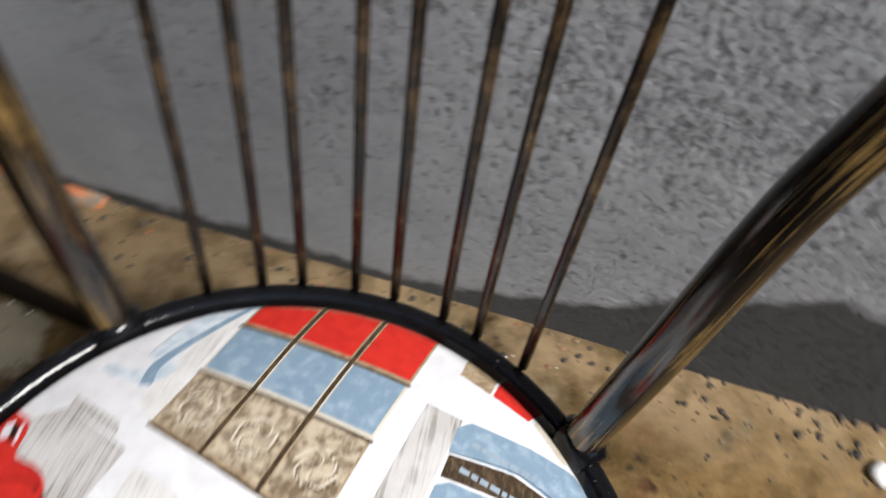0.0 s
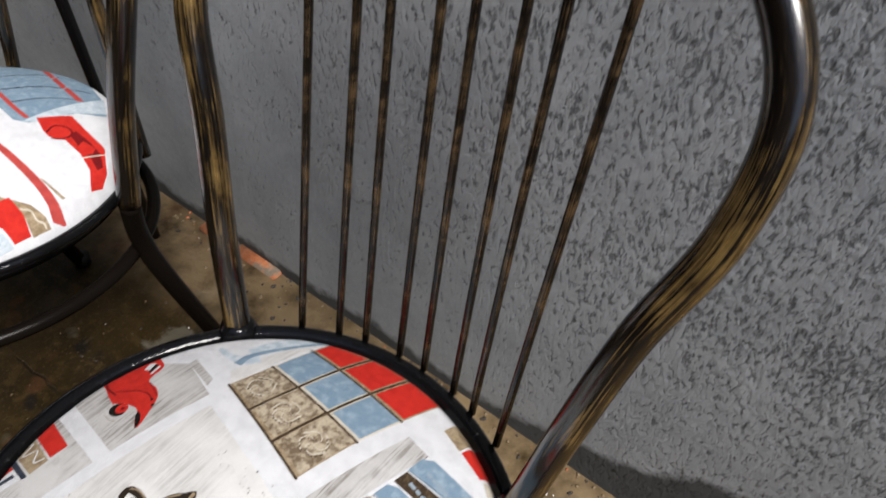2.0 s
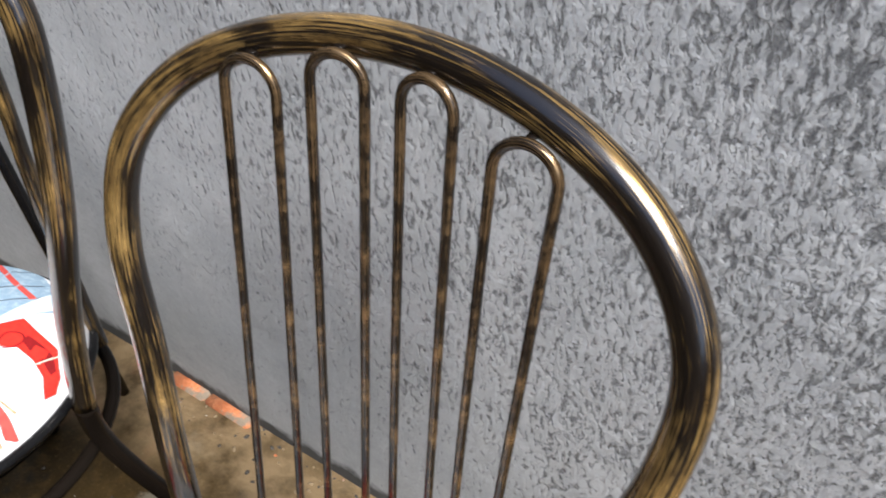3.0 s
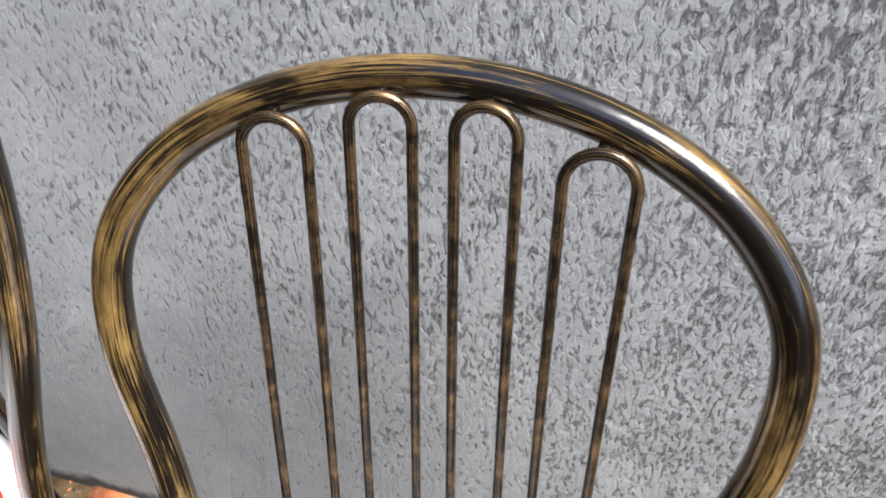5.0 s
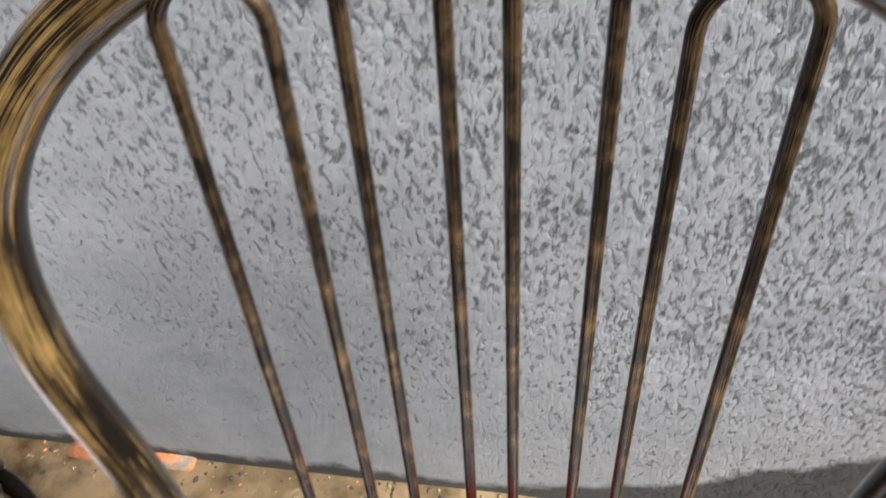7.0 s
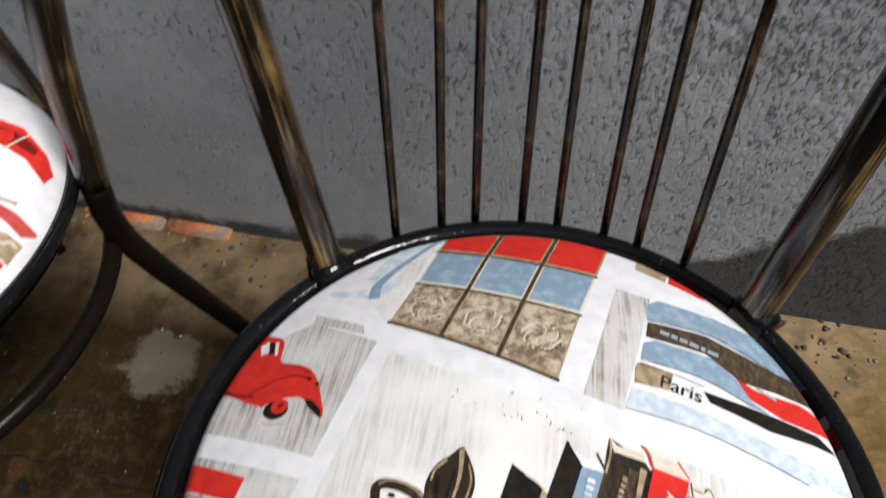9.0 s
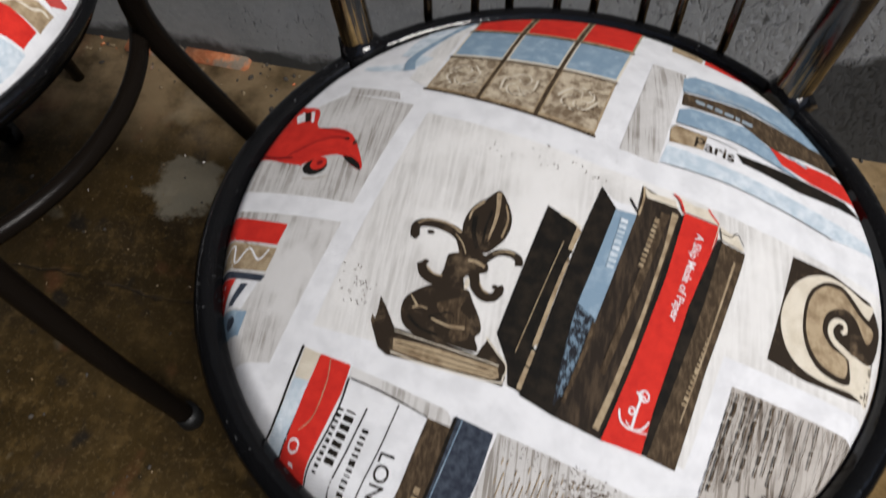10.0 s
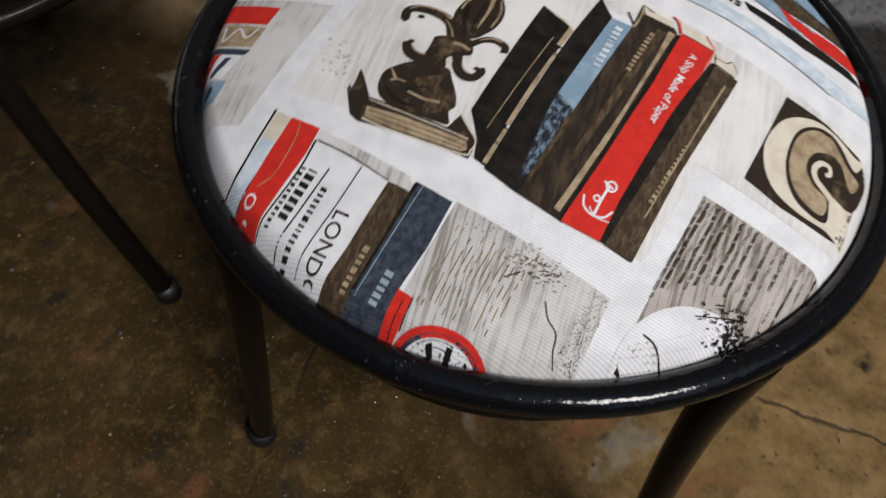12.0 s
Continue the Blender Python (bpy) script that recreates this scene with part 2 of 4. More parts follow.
WHITE, GREY, INK = (0.74, 0.74, 0.76), (0.46, 0.445, 0.43), (0.05, 0.04, 0.034)
M = {
    "plaster": plaster(), "floor": cement_floor(), "metal": antique_metal(middle=0.63), "rod": antique_metal("black_gold_rod", 0.34, 32.0, 0.8, (0.1, 0.06, 0.03), (0.34, 0.22, 0.11), 0.05, soft=0.05),
    "legmetal": antique_metal("dark_leg_metal", -0.3, 9.0, 2.0, coat=0.0, shine=0.07, soft=0.04), "enamel": black_enamel(),
    "rubber": Mat("black_rubber", (0.004, 0.004, 0.004), 0.5).m,
    "white": fabric("white", WHITE, (0.6, 0.6, 0.62), 0.7, (1.2, 1.2), 60),
    "panel": fabric("wood_grey", (0.74, 0.725, 0.71), (0.36, 0.34, 0.32), 0.65, (340, 20), 1.0, 0.42, 0.6),
    "panel_dark": fabric("wood_dark", (0.5, 0.465, 0.43), (0.085, 0.06, 0.04), 1.0, (230, 8), 1.0, 0.5, 0.53),
    "panel_mid": fabric("wood_mid", (0.62, 0.605, 0.595), (0.2, 0.175, 0.15), 0.95, (330, 12), 1.0, 0.49, 0.57),
    "red": fabric("red", (0.6, 0.03, 0.02), (0.42, 0.016, 0.014), 0.6, (1, 1), 130),
    "dark_red": fabric("dark_red", (0.2, 0.008, 0.01), (0.08, 0.01, 0.01), 0.5, (1, 1), 150),
    "blue": fabric("steel_blue", (0.2, 0.29, 0.38), (0.4, 0.5, 0.58), 0.6, (1, 1), 110, 0.48, 0.66),
    "pale_blue": fabric("pale_blue", (0.45, 0.53, 0.6), (0.7, 0.74, 0.78), 0.8, (1, 1), 120),
    "navy": fabric("navy", (0.025, 0.03, 0.045), (0.08, 0.1, 0.13), 0.6, (1, 1), 240),
    "black": fabric("ink_black", (0.008, 0.007, 0.006), (0.03, 0.022, 0.015), 0.6, (1, 1), 120),
    "brown": fabric("brown", (0.045, 0.03, 0.018), (0.16, 0.11, 0.065), 0.7, (3, 1), 150, 0.45, 0.66),
    "faded_blue": fabric("faded_blue", (0.018, 0.018, 0.022), (0.17, 0.25, 0.33), 0.9, (2.2, 1), 230, 0.46, 0.58),
    "carved": fabric("carved", (0.5, 0.42, 0.31), (0.13, 0.085, 0.05), 0.95, (1, 1), 130, 0.44, 0.6),
    "dusty_red": fabric("dusty_red", (0.5, 0.07, 0.06), (0.36, 0.05, 0.045), 0.7, (1, 1), 110),
    "soft_blue": fabric("soft_blue", (0.3, 0.37, 0.43), (0.22, 0.28, 0.34), 0.6, (1, 1), 120),
    "sepia": fabric("sepia", (0.022, 0.016, 0.012), (0.1, 0.068, 0.042), 0.65, (3, 0.6), 70, 0.45, 0.66),
    "umber": fabric("umber", (0.026, 0.018, 0.012), (0.2, 0.14, 0.085), 0.7, (1, 1), 75, 0.54, 0.7),
    "tan": fabric("tan", (0.4, 0.31, 0.2), (0.17, 0.11, 0.06), 0.8, (1, 1), 120),
    "cream": fabric("cream", (0.66, 0.6, 0.5), (0.45, 0.38, 0.28), 0.5, (1, 1), 90),
    "brick": brick_clay(),
    "grit": Mat("dark_grit", (0.05, 0.042, 0.035), 0.9).m,
    "stone": Mat("rubble", (0.2, 0.145, 0.085), 0.9).m,
    "earth": Mat("bare_earth", (0.11, 0.075, 0.04), 0.95).m,
    # for the added walls and slab out of view, dark to lower reflections
    "roof": Mat("unseen_dark_cement", (0.09, 0.085, 0.08), 0.9).m,
    "white_paint": Mat("limewash", (0.75, 0.74, 0.72), 0.9).m,
}


# ---------------------------------------------------------------- mesh helpers
def part(name, bm, material, parent=None, label=""):
    me = bpy.data.meshes.new(name)
    bm.to_mesh(me)
    bm.free()
    me.materials.append(material)
    for f in me.polygons:
        f.use_smooth = True
    ob = new(name, me)
    if parent:
        ob.parent = parent
    return tagged(ob, label)


def spline(pts, steps=10):
    """A smooth line through the points."""
    pts = [Vector(p) for p in pts]
    ext = [2 * pts[0] - pts[1], *pts, 2 * pts[-1] - pts[-2]]
    out = []
    for a, b, c, d in zip(ext, ext[1:], ext[2:], ext[3:]):
        for i in range(steps):
            u = i / steps
            out.append(0.5 * (2 * b + (c - a) * u + (2 * a - 5 * b + 4 * c - d) * u * u + (3 * b - a - 3 * c + d) * u ** 3))
    return out + [pts[-1]]


def tube(line, r, sides=14, closed=False, bm=None):
    """A round tube along a line, with UV (turn, metres). r: a radius or one for each point."""
    bm = bm or bmesh.new()
    uv = bm.loops.layers.uv.verify()
    n = len(line)
    rad = r if isinstance(r, (list, tuple)) else [r] * n
    rings, along, s = [], [], 0.0
    normal = None
    for i, p in enumerate(line):
        a, b = (line[i - 1], line[(i + 1) % n]) if closed else (line[max(i - 1, 0)], line[min(i + 1, n - 1)])
        t = (b - a).normalized()
        if normal is None:
            normal = t.orthogonal().normalized()
        normal = (normal - t * normal.dot(t)).normalized()
        side = t.cross(normal)
        rings.append([bm.verts.new(p + rad[i] * (math.cos(q) * normal + math.sin(q) * side)) for q in (2 * math.pi * j / sides for j in range(sides))])
        if i:
            s += (p - line[i - 1]).length
        along.append(s)
    pairs = [(i, i + 1) for i in range(n - 1)] + ([(n - 1, 0)] if closed else [])
    for i, k in pairs:
        for j in range(sides):
            f = bm.faces.new((rings[i][j], rings[i][(j + 1) % sides], rings[k][(j + 1) % sides], rings[k][j]))
            far = along[k] if k else along[i] + 0.01
            for loop, (u, v) in zip(f.loops, ((j, along[i]), (j + 1, along[i]), (j + 1, far), (j, far))):
                loop[uv].uv = (u / sides, v)
    if not closed:
        bm.faces.new(rings[0][::-1])
        bm.faces.new(rings[-1])
    return bm


def box(x0, x1, y0, y1, z0, z1, bevel=0.0):
    bm = bmesh.new()
    bmesh.ops.create_cube(bm, size=1, matrix=Matrix.Translation(((x0 + x1) / 2, (y0 + y1) / 2, (z0 + z1) / 2)) @ Matrix.Diagonal((x1 - x0, y1 - y0, z1 - z0, 1)))
    if bevel:
        bmesh.ops.bevel(bm, geom=bm.edges[:], offset=bevel, segments=2, affect="EDGES")
    return bm


def lump(p, r, seed, flat=0.6):
    """A small uneven stone or weld bead."""
    bm = bmesh.new()
    bmesh.ops.create_icosphere(bm, subdivisions=2, radius=1)
    for v in bm.verts:
        k = 1 + 0.35 * noise.noise(v.co * 1.3 + Vector((seed * 3.1, seed, 0)))
        v.co = Vector(p) + Vector((v.co.x * r * k, v.co.y * r * k, v.co.z * r * k * flat))
    return bm


# ---------------------------------------------------------------- the setting
WALL_TURN = -3.63
WALL_Y = 0.489
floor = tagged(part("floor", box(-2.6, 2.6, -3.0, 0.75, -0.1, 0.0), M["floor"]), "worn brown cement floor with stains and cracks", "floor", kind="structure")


def lattice(x, z, cell, seed):
    """Smooth random heights, 0 to 1, over a square lattice."""
    r = np.random.default_rng(seed)
    table = r.random((256, 256))
    u, v = x / cell + 1000.0, z / cell + 1000.0
    i, j = np.floor(u).astype(int), np.floor(v).astype(int)
    fu, fv = u - i, v - j
    fu, fv = fu * fu * (3 - 2 * fu), fv * fv * (3 - 2 * fv)
    a, b = table[i % 256, j % 256], table[(i + 1) % 256, j % 256]
    c, d = table[i % 256, (j + 1) % 256], table[(i + 1) % 256, (j + 1) % 256]
    return (a * (1 - fu) + b * fu) * (1 - fv) + (c * (1 - fu) + d * fu) * fv


def wall_relief(x, z):
    """Height of the thrown plaster: smooth skin where trowelled, torn into crests and pits elsewhere."""
    wx, wz = x + 0.006 * lattice(x, z, 0.02, 1), z + 0.006 * lattice(x, z, 0.02, 2)
    ux, uz = 0.82 * wx + 0.57 * wz, 0.82 * wz - 0.57 * wx
    crest = 0.5 * lattice(ux * 0.75, uz, 0.0075, 3) + 0.32 * lattice(wx, wz, 0.0042, 4) + 0.18 * lattice(x, z, 0.0028, 5)
    big = 0.6 * lattice(x, z, 0.16, 6) + 0.4 * lattice(x, z, 0.06, 7)
    torn = np.clip(0.22 * (z - 0.05) / 0.7 + 0.55 * (x + 0.5) / 0.9 + 0.75 * (big - 0.38), 0.0, 1.0)
    edge = 0.27 + 0.26 * torn
    pit = np.clip((edge - crest) / 0.09, 0.0, 1.0)
    swell = 0.004 * (lattice(x, z, 0.35, 8) - 0.5) + 0.0012 * (lattice(x, z, 0.07, 9) - 0.5)
    return swell + 0.0004 * pit * torn - 0.0003 * torn * (crest - 0.5)


def wall_sheet():
    """The cement wall: a thick slab, finely modelled where the chairs stand."""
    xs = np.concatenate([np.linspace(-2.6, -1.0, 20, endpoint=False), np.linspace(-1.0, 1.05, 760), np.linspace(1.05, 2.6, 20)[1:]])
    zs = np.concatenate([np.linspace(-0.05, 0.95, 390), np.linspace(0.95, 2.6, 20)[1:]])
    gx, gz = np.meshgrid(xs, zs, indexing="ij")
    gy = wall_relief(gx, gz)
    nx, nz = gx.shape
    front = np.stack([gx, gy, gz], -1).reshape(-1, 3)
    a = (np.arange(nx - 1)[:, None] * nz + np.arange(nz - 1)[None, :]).reshape(-1)
    faces = np.stack([a, a + nz, a + nz + 1, a + 1], -1)
    me = bpy.data.meshes.new("wall_north")
    base = len(front)
    back = [(-2.6, 0.2, -0.05), (2.6, 0.2, -0.05), (2.6, 0.2, 2.6), (-2.6, 0.2, 2.6)]
    low = [i * nz for i in range(nx)]
    high = [i * nz + nz - 1 for i in range(nx)]
    west, east = list(range(nz)), list(range((nx - 1) * nz, nx * nz))
    sides = [low[::-1] + [base, base + 1], high + [base + 2, base + 3], west + [base + 3, base], east[::-1] + [base + 1, base + 2], [base + 3, base + 2, base + 1, base]]
    me.from_pydata(front.tolist() + back, [], faces.tolist() + sides)
    me.materials.append(M["plaster"])
    return new("wall_north", me)


wall_north = tagged(wall_sheet(), "rough grey cement plaster wall, unpainted", "wall", kind="structure")
wall_north.matrix_world = pose(0, WALL_Y, 0, 0, 0, WALL_TURN)
# three walls out of view, added and coloured dark to hold reflections down
tagged(part("wall_west", box(-2.75, -2.6, -3.0, 0.75, 0, 2.6), M["roof"]), "unseen dark grey side wall, added to keep reflections dark", "wall", kind="structure")
tagged(part("wall_south", box(-2.75, 2.75, -3.15, -3.0, 0, 2.6), M["roof"]), "unseen dark grey back wall, added to keep reflections dark", "wall", kind="structure")
tagged(part("wall_east", box(2.6, 2.75, -3.0, 0.3, 0, 1.5), M["roof"]), "unseen dark grey far side wall, added to keep reflections dark", "wall", kind="structure")


def roof_slab():
    """An unseen slab added to shape the light, open over the yard's east half."""
    bm = box(-2.75, -0.5, -3.15, 0.95, 2.6, 2.72)
    for b in (box(-0.5, 2.75, -3.15, -2.2, 2.6, 2.72),):
        me = bpy.data.meshes.new("slab")
        b.to_mesh(me)
        b.free()
        bm.from_mesh(me)
        bpy.data.meshes.remove(me)
    return bm


tagged(part("ceiling", roof_slab(), M["roof"]), "unseen dull roof slab, added with an opening to shape the light", "ceiling", kind="structure")
far_ground = part("ground", box(-40, 40, -40, 40, -0.3, -0.12), M["earth"])
tagged(far_ground, "bare brown ground outside", "ground", kind="structure")


# ---------------------------------------------------------------- the chair
RC, RT = 0.2096, 0.0086     # the seat rim's circle and its tube
RISE, REACH = 0.0577, 0.209  # the cushion's dome
CUSH = 0.2035


def dome(x, y):
    r = math.hypot(x, y)
    z = 0.0044 + RISE * (1 - (r / REACH) ** 2)
    return z - 0.014 * (max(0.0, r - 0.19) / 0.0125) ** 2


def cushion_mesh():
    bm = bmesh.new()
    radii = [0.0] + [0.18 * i / 26 for i in range(1, 27)] + [0.18 + (CUSH - 0.18) * i / 14 for i in range(1, 15)]
    n = 96
    rings = [[bm.verts.new((0, 0, dome(0, 0)))]]
    for r in radii[1:]:
        rings.append([bm.verts.new((r * math.cos(2 * math.pi * j / n), r * math.sin(2 * math.pi * j / n), dome(r, 0))) for j in range(n)])
    rings.append([bm.verts.new((v.co.x * 0.99, v.co.y * 0.99, -0.02)) for v in rings[-1]])
    for j in range(n):
        bm.faces.new((rings[0][0], rings[1][j], rings[1][(j + 1) % n]))
    for a, b in zip(rings[1:], rings[2:]):
        for j in range(n):
            bm.faces.new((a[j], b[j], b[(j + 1) % n], a[(j + 1) % n]))
    bm.faces.new(rings[-1][::-1])
    return bm


class Print:
    """Lays printed shapes, drawn in centimetres on a turned sheet, over the cushion."""

    def __init__(self, cushion, turn=-8.0, shift=(0.0, 0.0)):
        self.cushion, self.turn, self.shift, self.layer = cushion, radians(turn), shift, []

    def place(self, p, q):
        p, q = (p + self.shift[0]) / 100, (q + self.shift[1]) / 100
        return p * math.cos(self.turn) - q * math.sin(self.turn), p * math.sin(self.turn) + q * math.cos(self.turn)

    def clip(self, poly, reach):
        n = 72
        for i in range(n):
            c, s = math.cos(2 * math.pi * (i + 0.5) / n), math.sin(2 * math.pi * (i + 0.5) / n)
            out = []
            for a, b in zip(poly, poly[1:] + poly[:1]):
                da, db = reach - (a[0] * c + a[1] * s), reach - (b[0] * c + b[1] * s)
                if da >= 0:
                    out.append(a)
                if da * db < 0:
                    u = da / (da - db)
                    out.append((a[0] + u * (b[0] - a[0]), a[1] + u * (b[1] - a[1])))
            poly = out
            if len(poly) < 3:
                return []
        return poly

    def lay(self, bm, cut=0.006):
        """Drapes flat faces over the dome, above whatever already lies there."""
        for _ in range(7):
            long = [e for e in bm.edges if e.calc_length() > (0.0028 if max(v.co.xy.length for v in e.verts) > 0.187 else cut)]
            if not long:
                break
            bmesh.ops.subdivide_edges(bm, edges=long, cuts=1)
            bmesh.ops.triangulate(bm, faces=[f for f in bm.faces if len(f.verts) > 3])
        xs, ys = [v.co.x for v in bm.verts], [v.co.y for v in bm.verts]
        me = (min(xs), max(xs), min(ys), max(ys))
        level = 1 + max((n for n, o in self.layer if me[0] < o[1] and o[0] < me[1] and me[2] < o[3] and o[2] < me[3]), default=0)
        self.layer.append((level, me))
        for v in bm.verts:
            v.co.z = dome(v.co.x, v.co.y) + 0.0001 + 0.00004 * level
        bm.normal_update()
        bmesh.ops.reverse_faces(bm, faces=[f for f in bm.faces if f.normal.z < 0])
        return bm

    def shape(self, name, mat, *polys, label=""):
        """Printed figures of one colour: each outline that stands alone is a part of its own; tiny marks stay together."""
        bm = bmesh.new()
        for poly in polys:
            flat = self.clip([self.place(*q) for q in poly], 0.2015)
            if len(flat) >= 3:
                bm.faces.new([bm.verts.new((x, y, 0)) for x, y in flat])
        bmesh.ops.remove_doubles(bm, verts=bm.verts[:], dist=2e-5)
        seen, groups = set(), []
        for f in bm.faces:
            if f in seen:
                continue
            todo, group = [f], []
            seen.add(f)
            while todo:
                g = todo.pop()
                group.append(g)
                for v in g.verts:
                    for o in v.link_faces:
                        if o not in seen:
                            seen.add(o)
                            todo.append(o)
            groups.append([[v.co.copy() for v in g.verts] for g in group])
        bm.free()
        small = name in ("print_stroke", "print_rosette") and len(groups) > 1
        for batch in ([sum(groups, [])] if small else groups):
            one = bmesh.new()
            for face in batch:
                one.faces.new([one.verts.new(co) for co in face])
            bmesh.ops.remove_doubles(one, verts=one.verts[:], dist=2e-5)
            bmesh.ops.triangulate(one, faces=one.faces[:])
            ob = part(name, self.lay(one), M[mat], self.cushion, label)
            if small:
                tagged(ob, kind="stuff")

    def words(self, text, mat, at, size, turn, name="lettering"):
        """Lettering, starting at a point of the sheet and running at an angle to it."""
        cu = bpy.data.curves.new("text", "FONT")
        cu.body, cu.size, cu.offset = text, size / 100, size * 0.00008
        tmp = bpy.data.objects.new("text", cu)
        me = bpy.data.meshes.new_from_object(tmp)
        bm = bmesh.new()
        bm.from_mesh(me)
        bpy.data.objects.remove(tmp)
        bpy.data.meshes.remove(me)
        x0, y0 = self.place(*at)
        a = radians(turn) + self.turn
        for v in bm.verts:
            v.co = Vector((x0 + v.co.x * math.cos(a) - v.co.y * math.sin(a), y0 + v.co.x * math.sin(a) + v.co.y * math.cos(a), 0))
        far = [v for v in bm.verts if math.hypot(v.co.x, v.co.y) > 0.2]
        bmesh.ops.delete(bm, geom=far, context="VERTS")
        if not bm.faces:
            bm.free()
            return
        bmesh.ops.triangulate(bm, faces=bm.faces[:])
        tagged(part(name, self.lay(bm, 0.02), M[mat], self.cushion, "printed words on the cushion"), kind="stuff")


def oval(cx, cy, rx, ry, turn=0.0, n=28, a0=0, a1=360):
    t = radians(turn)
    out = []
    for i in range(n):
        a = radians(a0 + (a1 - a0) * i / (n if a1 - a0 >= 360 else n - 1))
        x, y = rx * math.cos(a), ry * math.sin(a)
        out.append((cx + x * math.cos(t) - y * math.sin(t), cy + x * math.sin(t) + y * math.cos(t)))
    return out


def strokes(pts, widths):
    """Short quads that follow a bent line with changing width."""
    out = []
    line = spline([(x, y, 0) for x, y in pts], 6)
    n = len(line)
    ws = [widths[0] + (widths[1] - widths[0]) * i / (n - 1) for i in range(n)]
    sides = []
    for i, p in enumerate(line):
        t = (line[min(i + 1, n - 1)] - line[max(i - 1, 0)]).normalized()
        o = Vector((-t.y, t.x, 0)) * ws[i] / 2
        sides.append((p + o, p - o))
    for (a, b), (c, d) in zip(sides, sides[1:]):
        out.append([tuple(a[:2]), tuple(b[:2]), tuple(d[:2]), tuple(c[:2])])
    return out


def rounded(pts):
    """A closed outline, smoothed between its corners."""
    ring = [Vector((x, y, 0)) for x, y in pts]
    n, out = len(ring), []
    for i in range(n):
        a, b, c, d = ring[i - 1], ring[i], ring[(i + 1) % n], ring[(i + 2) % n]
        for u in (0.0, 0.25, 0.5, 0.75):
            p = 0.5 * (2 * b + (c - a) * u + (2 * a - 5 * b + 4 * c - d) * u * u + (3 * b - a - 3 * c + d) * u ** 3)
            out.append((p.x, p.y))
    return out


def bars(x, y, turn, lengths, height):
    """A row of small bars, for writing that cannot be read."""
    out, s = [], 0.0
    c, d = math.cos(radians(turn)), math.sin(radians(turn))
    for n in lengths:
        out.append([(x + u * c - v * d, y + u * d + v * c) for u, v in ((s, 0), (s + n, 0), (s + n, height), (s, height))])
        s += n + 0.14
    return out


def lerp(a, b, u):
    return (a[0] + (b[0] - a[0]) * u, a[1] + (b[1] - a[1]) * u)


def books_print(cushion):
    """The bookshelf print of the round cushion: shelf boards, books, a lily bookend, a lorry, tiles, a clock."""
    k = Print(cushion)
    k.shape("print_panel", "panel", [(-10.4, -10.9), (-8.9, 4.0), (2.4, 2.1), (11.6, 1.7), (20, 1.5), (20, -6.2), (10.6, -6.4), (9.8, -12.3), (0.3, -11.4)], label="pale grey wood-grain panel printed on cotton")
    k.shape("print_panel", "panel_mid", [(-10.1, 4.7), (-10.9, -3.5), (-19.9, -2.7), (-20.5, 2.5), (-15.4, 6.0)])
    k.shape("print_panel", "panel_mid", [(-11.1, -4.8), (-12.2, -13.2), (-17.5, -14), (-20.5, -4.2)])
    k.shape("print_panel", "panel_mid", [(0.8, -13.6), (9.1, -14.4), (9.0, -21), (0.0, -21)])
    k.shape("print_panel", "panel_dark", [(11.3, -7.7), (20, -7.5), (16.5, -13.5), (10.3, -18)])
    k.shape("print_panel", "panel_mid", [(3.7, 14.0), (2.9, 3.9), (5.2, 3.6), (6.0, 13.9)])
    k.shape("print_panel", "panel", [(-11.5, 7.6), (-10.6, 18), (-9.6, 18.2), (-9.9, 6.6)])
    k.shape("print_panel", "panel_mid", [(-15.5, 6.8), (-11.6, 6.0), (-11.2, 5.2), (-15.4, 6.0)])
    # carved tiles, three rows of three
    rows = [((-10.07, 6.45), (1.42, 4.29)), ((-9.6, 10.5), (1.85, 10.0)), ((-9.5, 14.8), (2.35, 14.6)), ((-9.3, 18.6), (2.85, 19.9))]
    for r, mat in enumerate(("carved", "blue", "red")):
        for c in range(3):
            a, b, d, e = (lerp(*rows[r], (c + 0.03) / 3), lerp(*rows[r], (c + 0.97) / 3), lerp(*rows[r + 1], (c + 0.97) / 3), lerp(*rows[r + 1], (c + 0.03) / 3))
            k.shape("print_tile_edge", "tan" if r != 1 else "cream", [a, b, d, e])
            m = lerp(lerp(a, d, 0.5), lerp(b, e, 0.5), 0.5)
            k.shape("print_tile", mat, [lerp(m, (q[0], q[1] + 0.25), 0.93) for q in (a, b, d, e)])
            if r == 0:
                swirl = [strokes([(m[0] + q * math.cos(a + 1.1 * u), m[1] + q * math.sin(a + 1.1 * u)) for u, q in ((0, 0.25), (0.6, 0.75), (1.3, 1.1), (2.2, 1.25))], (0.05, 0.14)) for a in (0.3 + c, 1.9 + c, 3.4 + c, 5.0 + c)]
                k.shape("print_rosette", "cream", *sum(swirl, []))
                k.shape("print_rosette", "brown", *[[(x + 0.16, y - 0.1) for x, y in q] for q in sum(swirl[:3], [])][::2])
    for r in range(4):
        (x0, y0), (x1, y1) = rows[r]
        k.shape("print_joint", "brown", [(x0, y0 - 0.1), (x1, y1 - 0.1), (x1, y1 + 0.12), (x0, y0 + 0.12)])
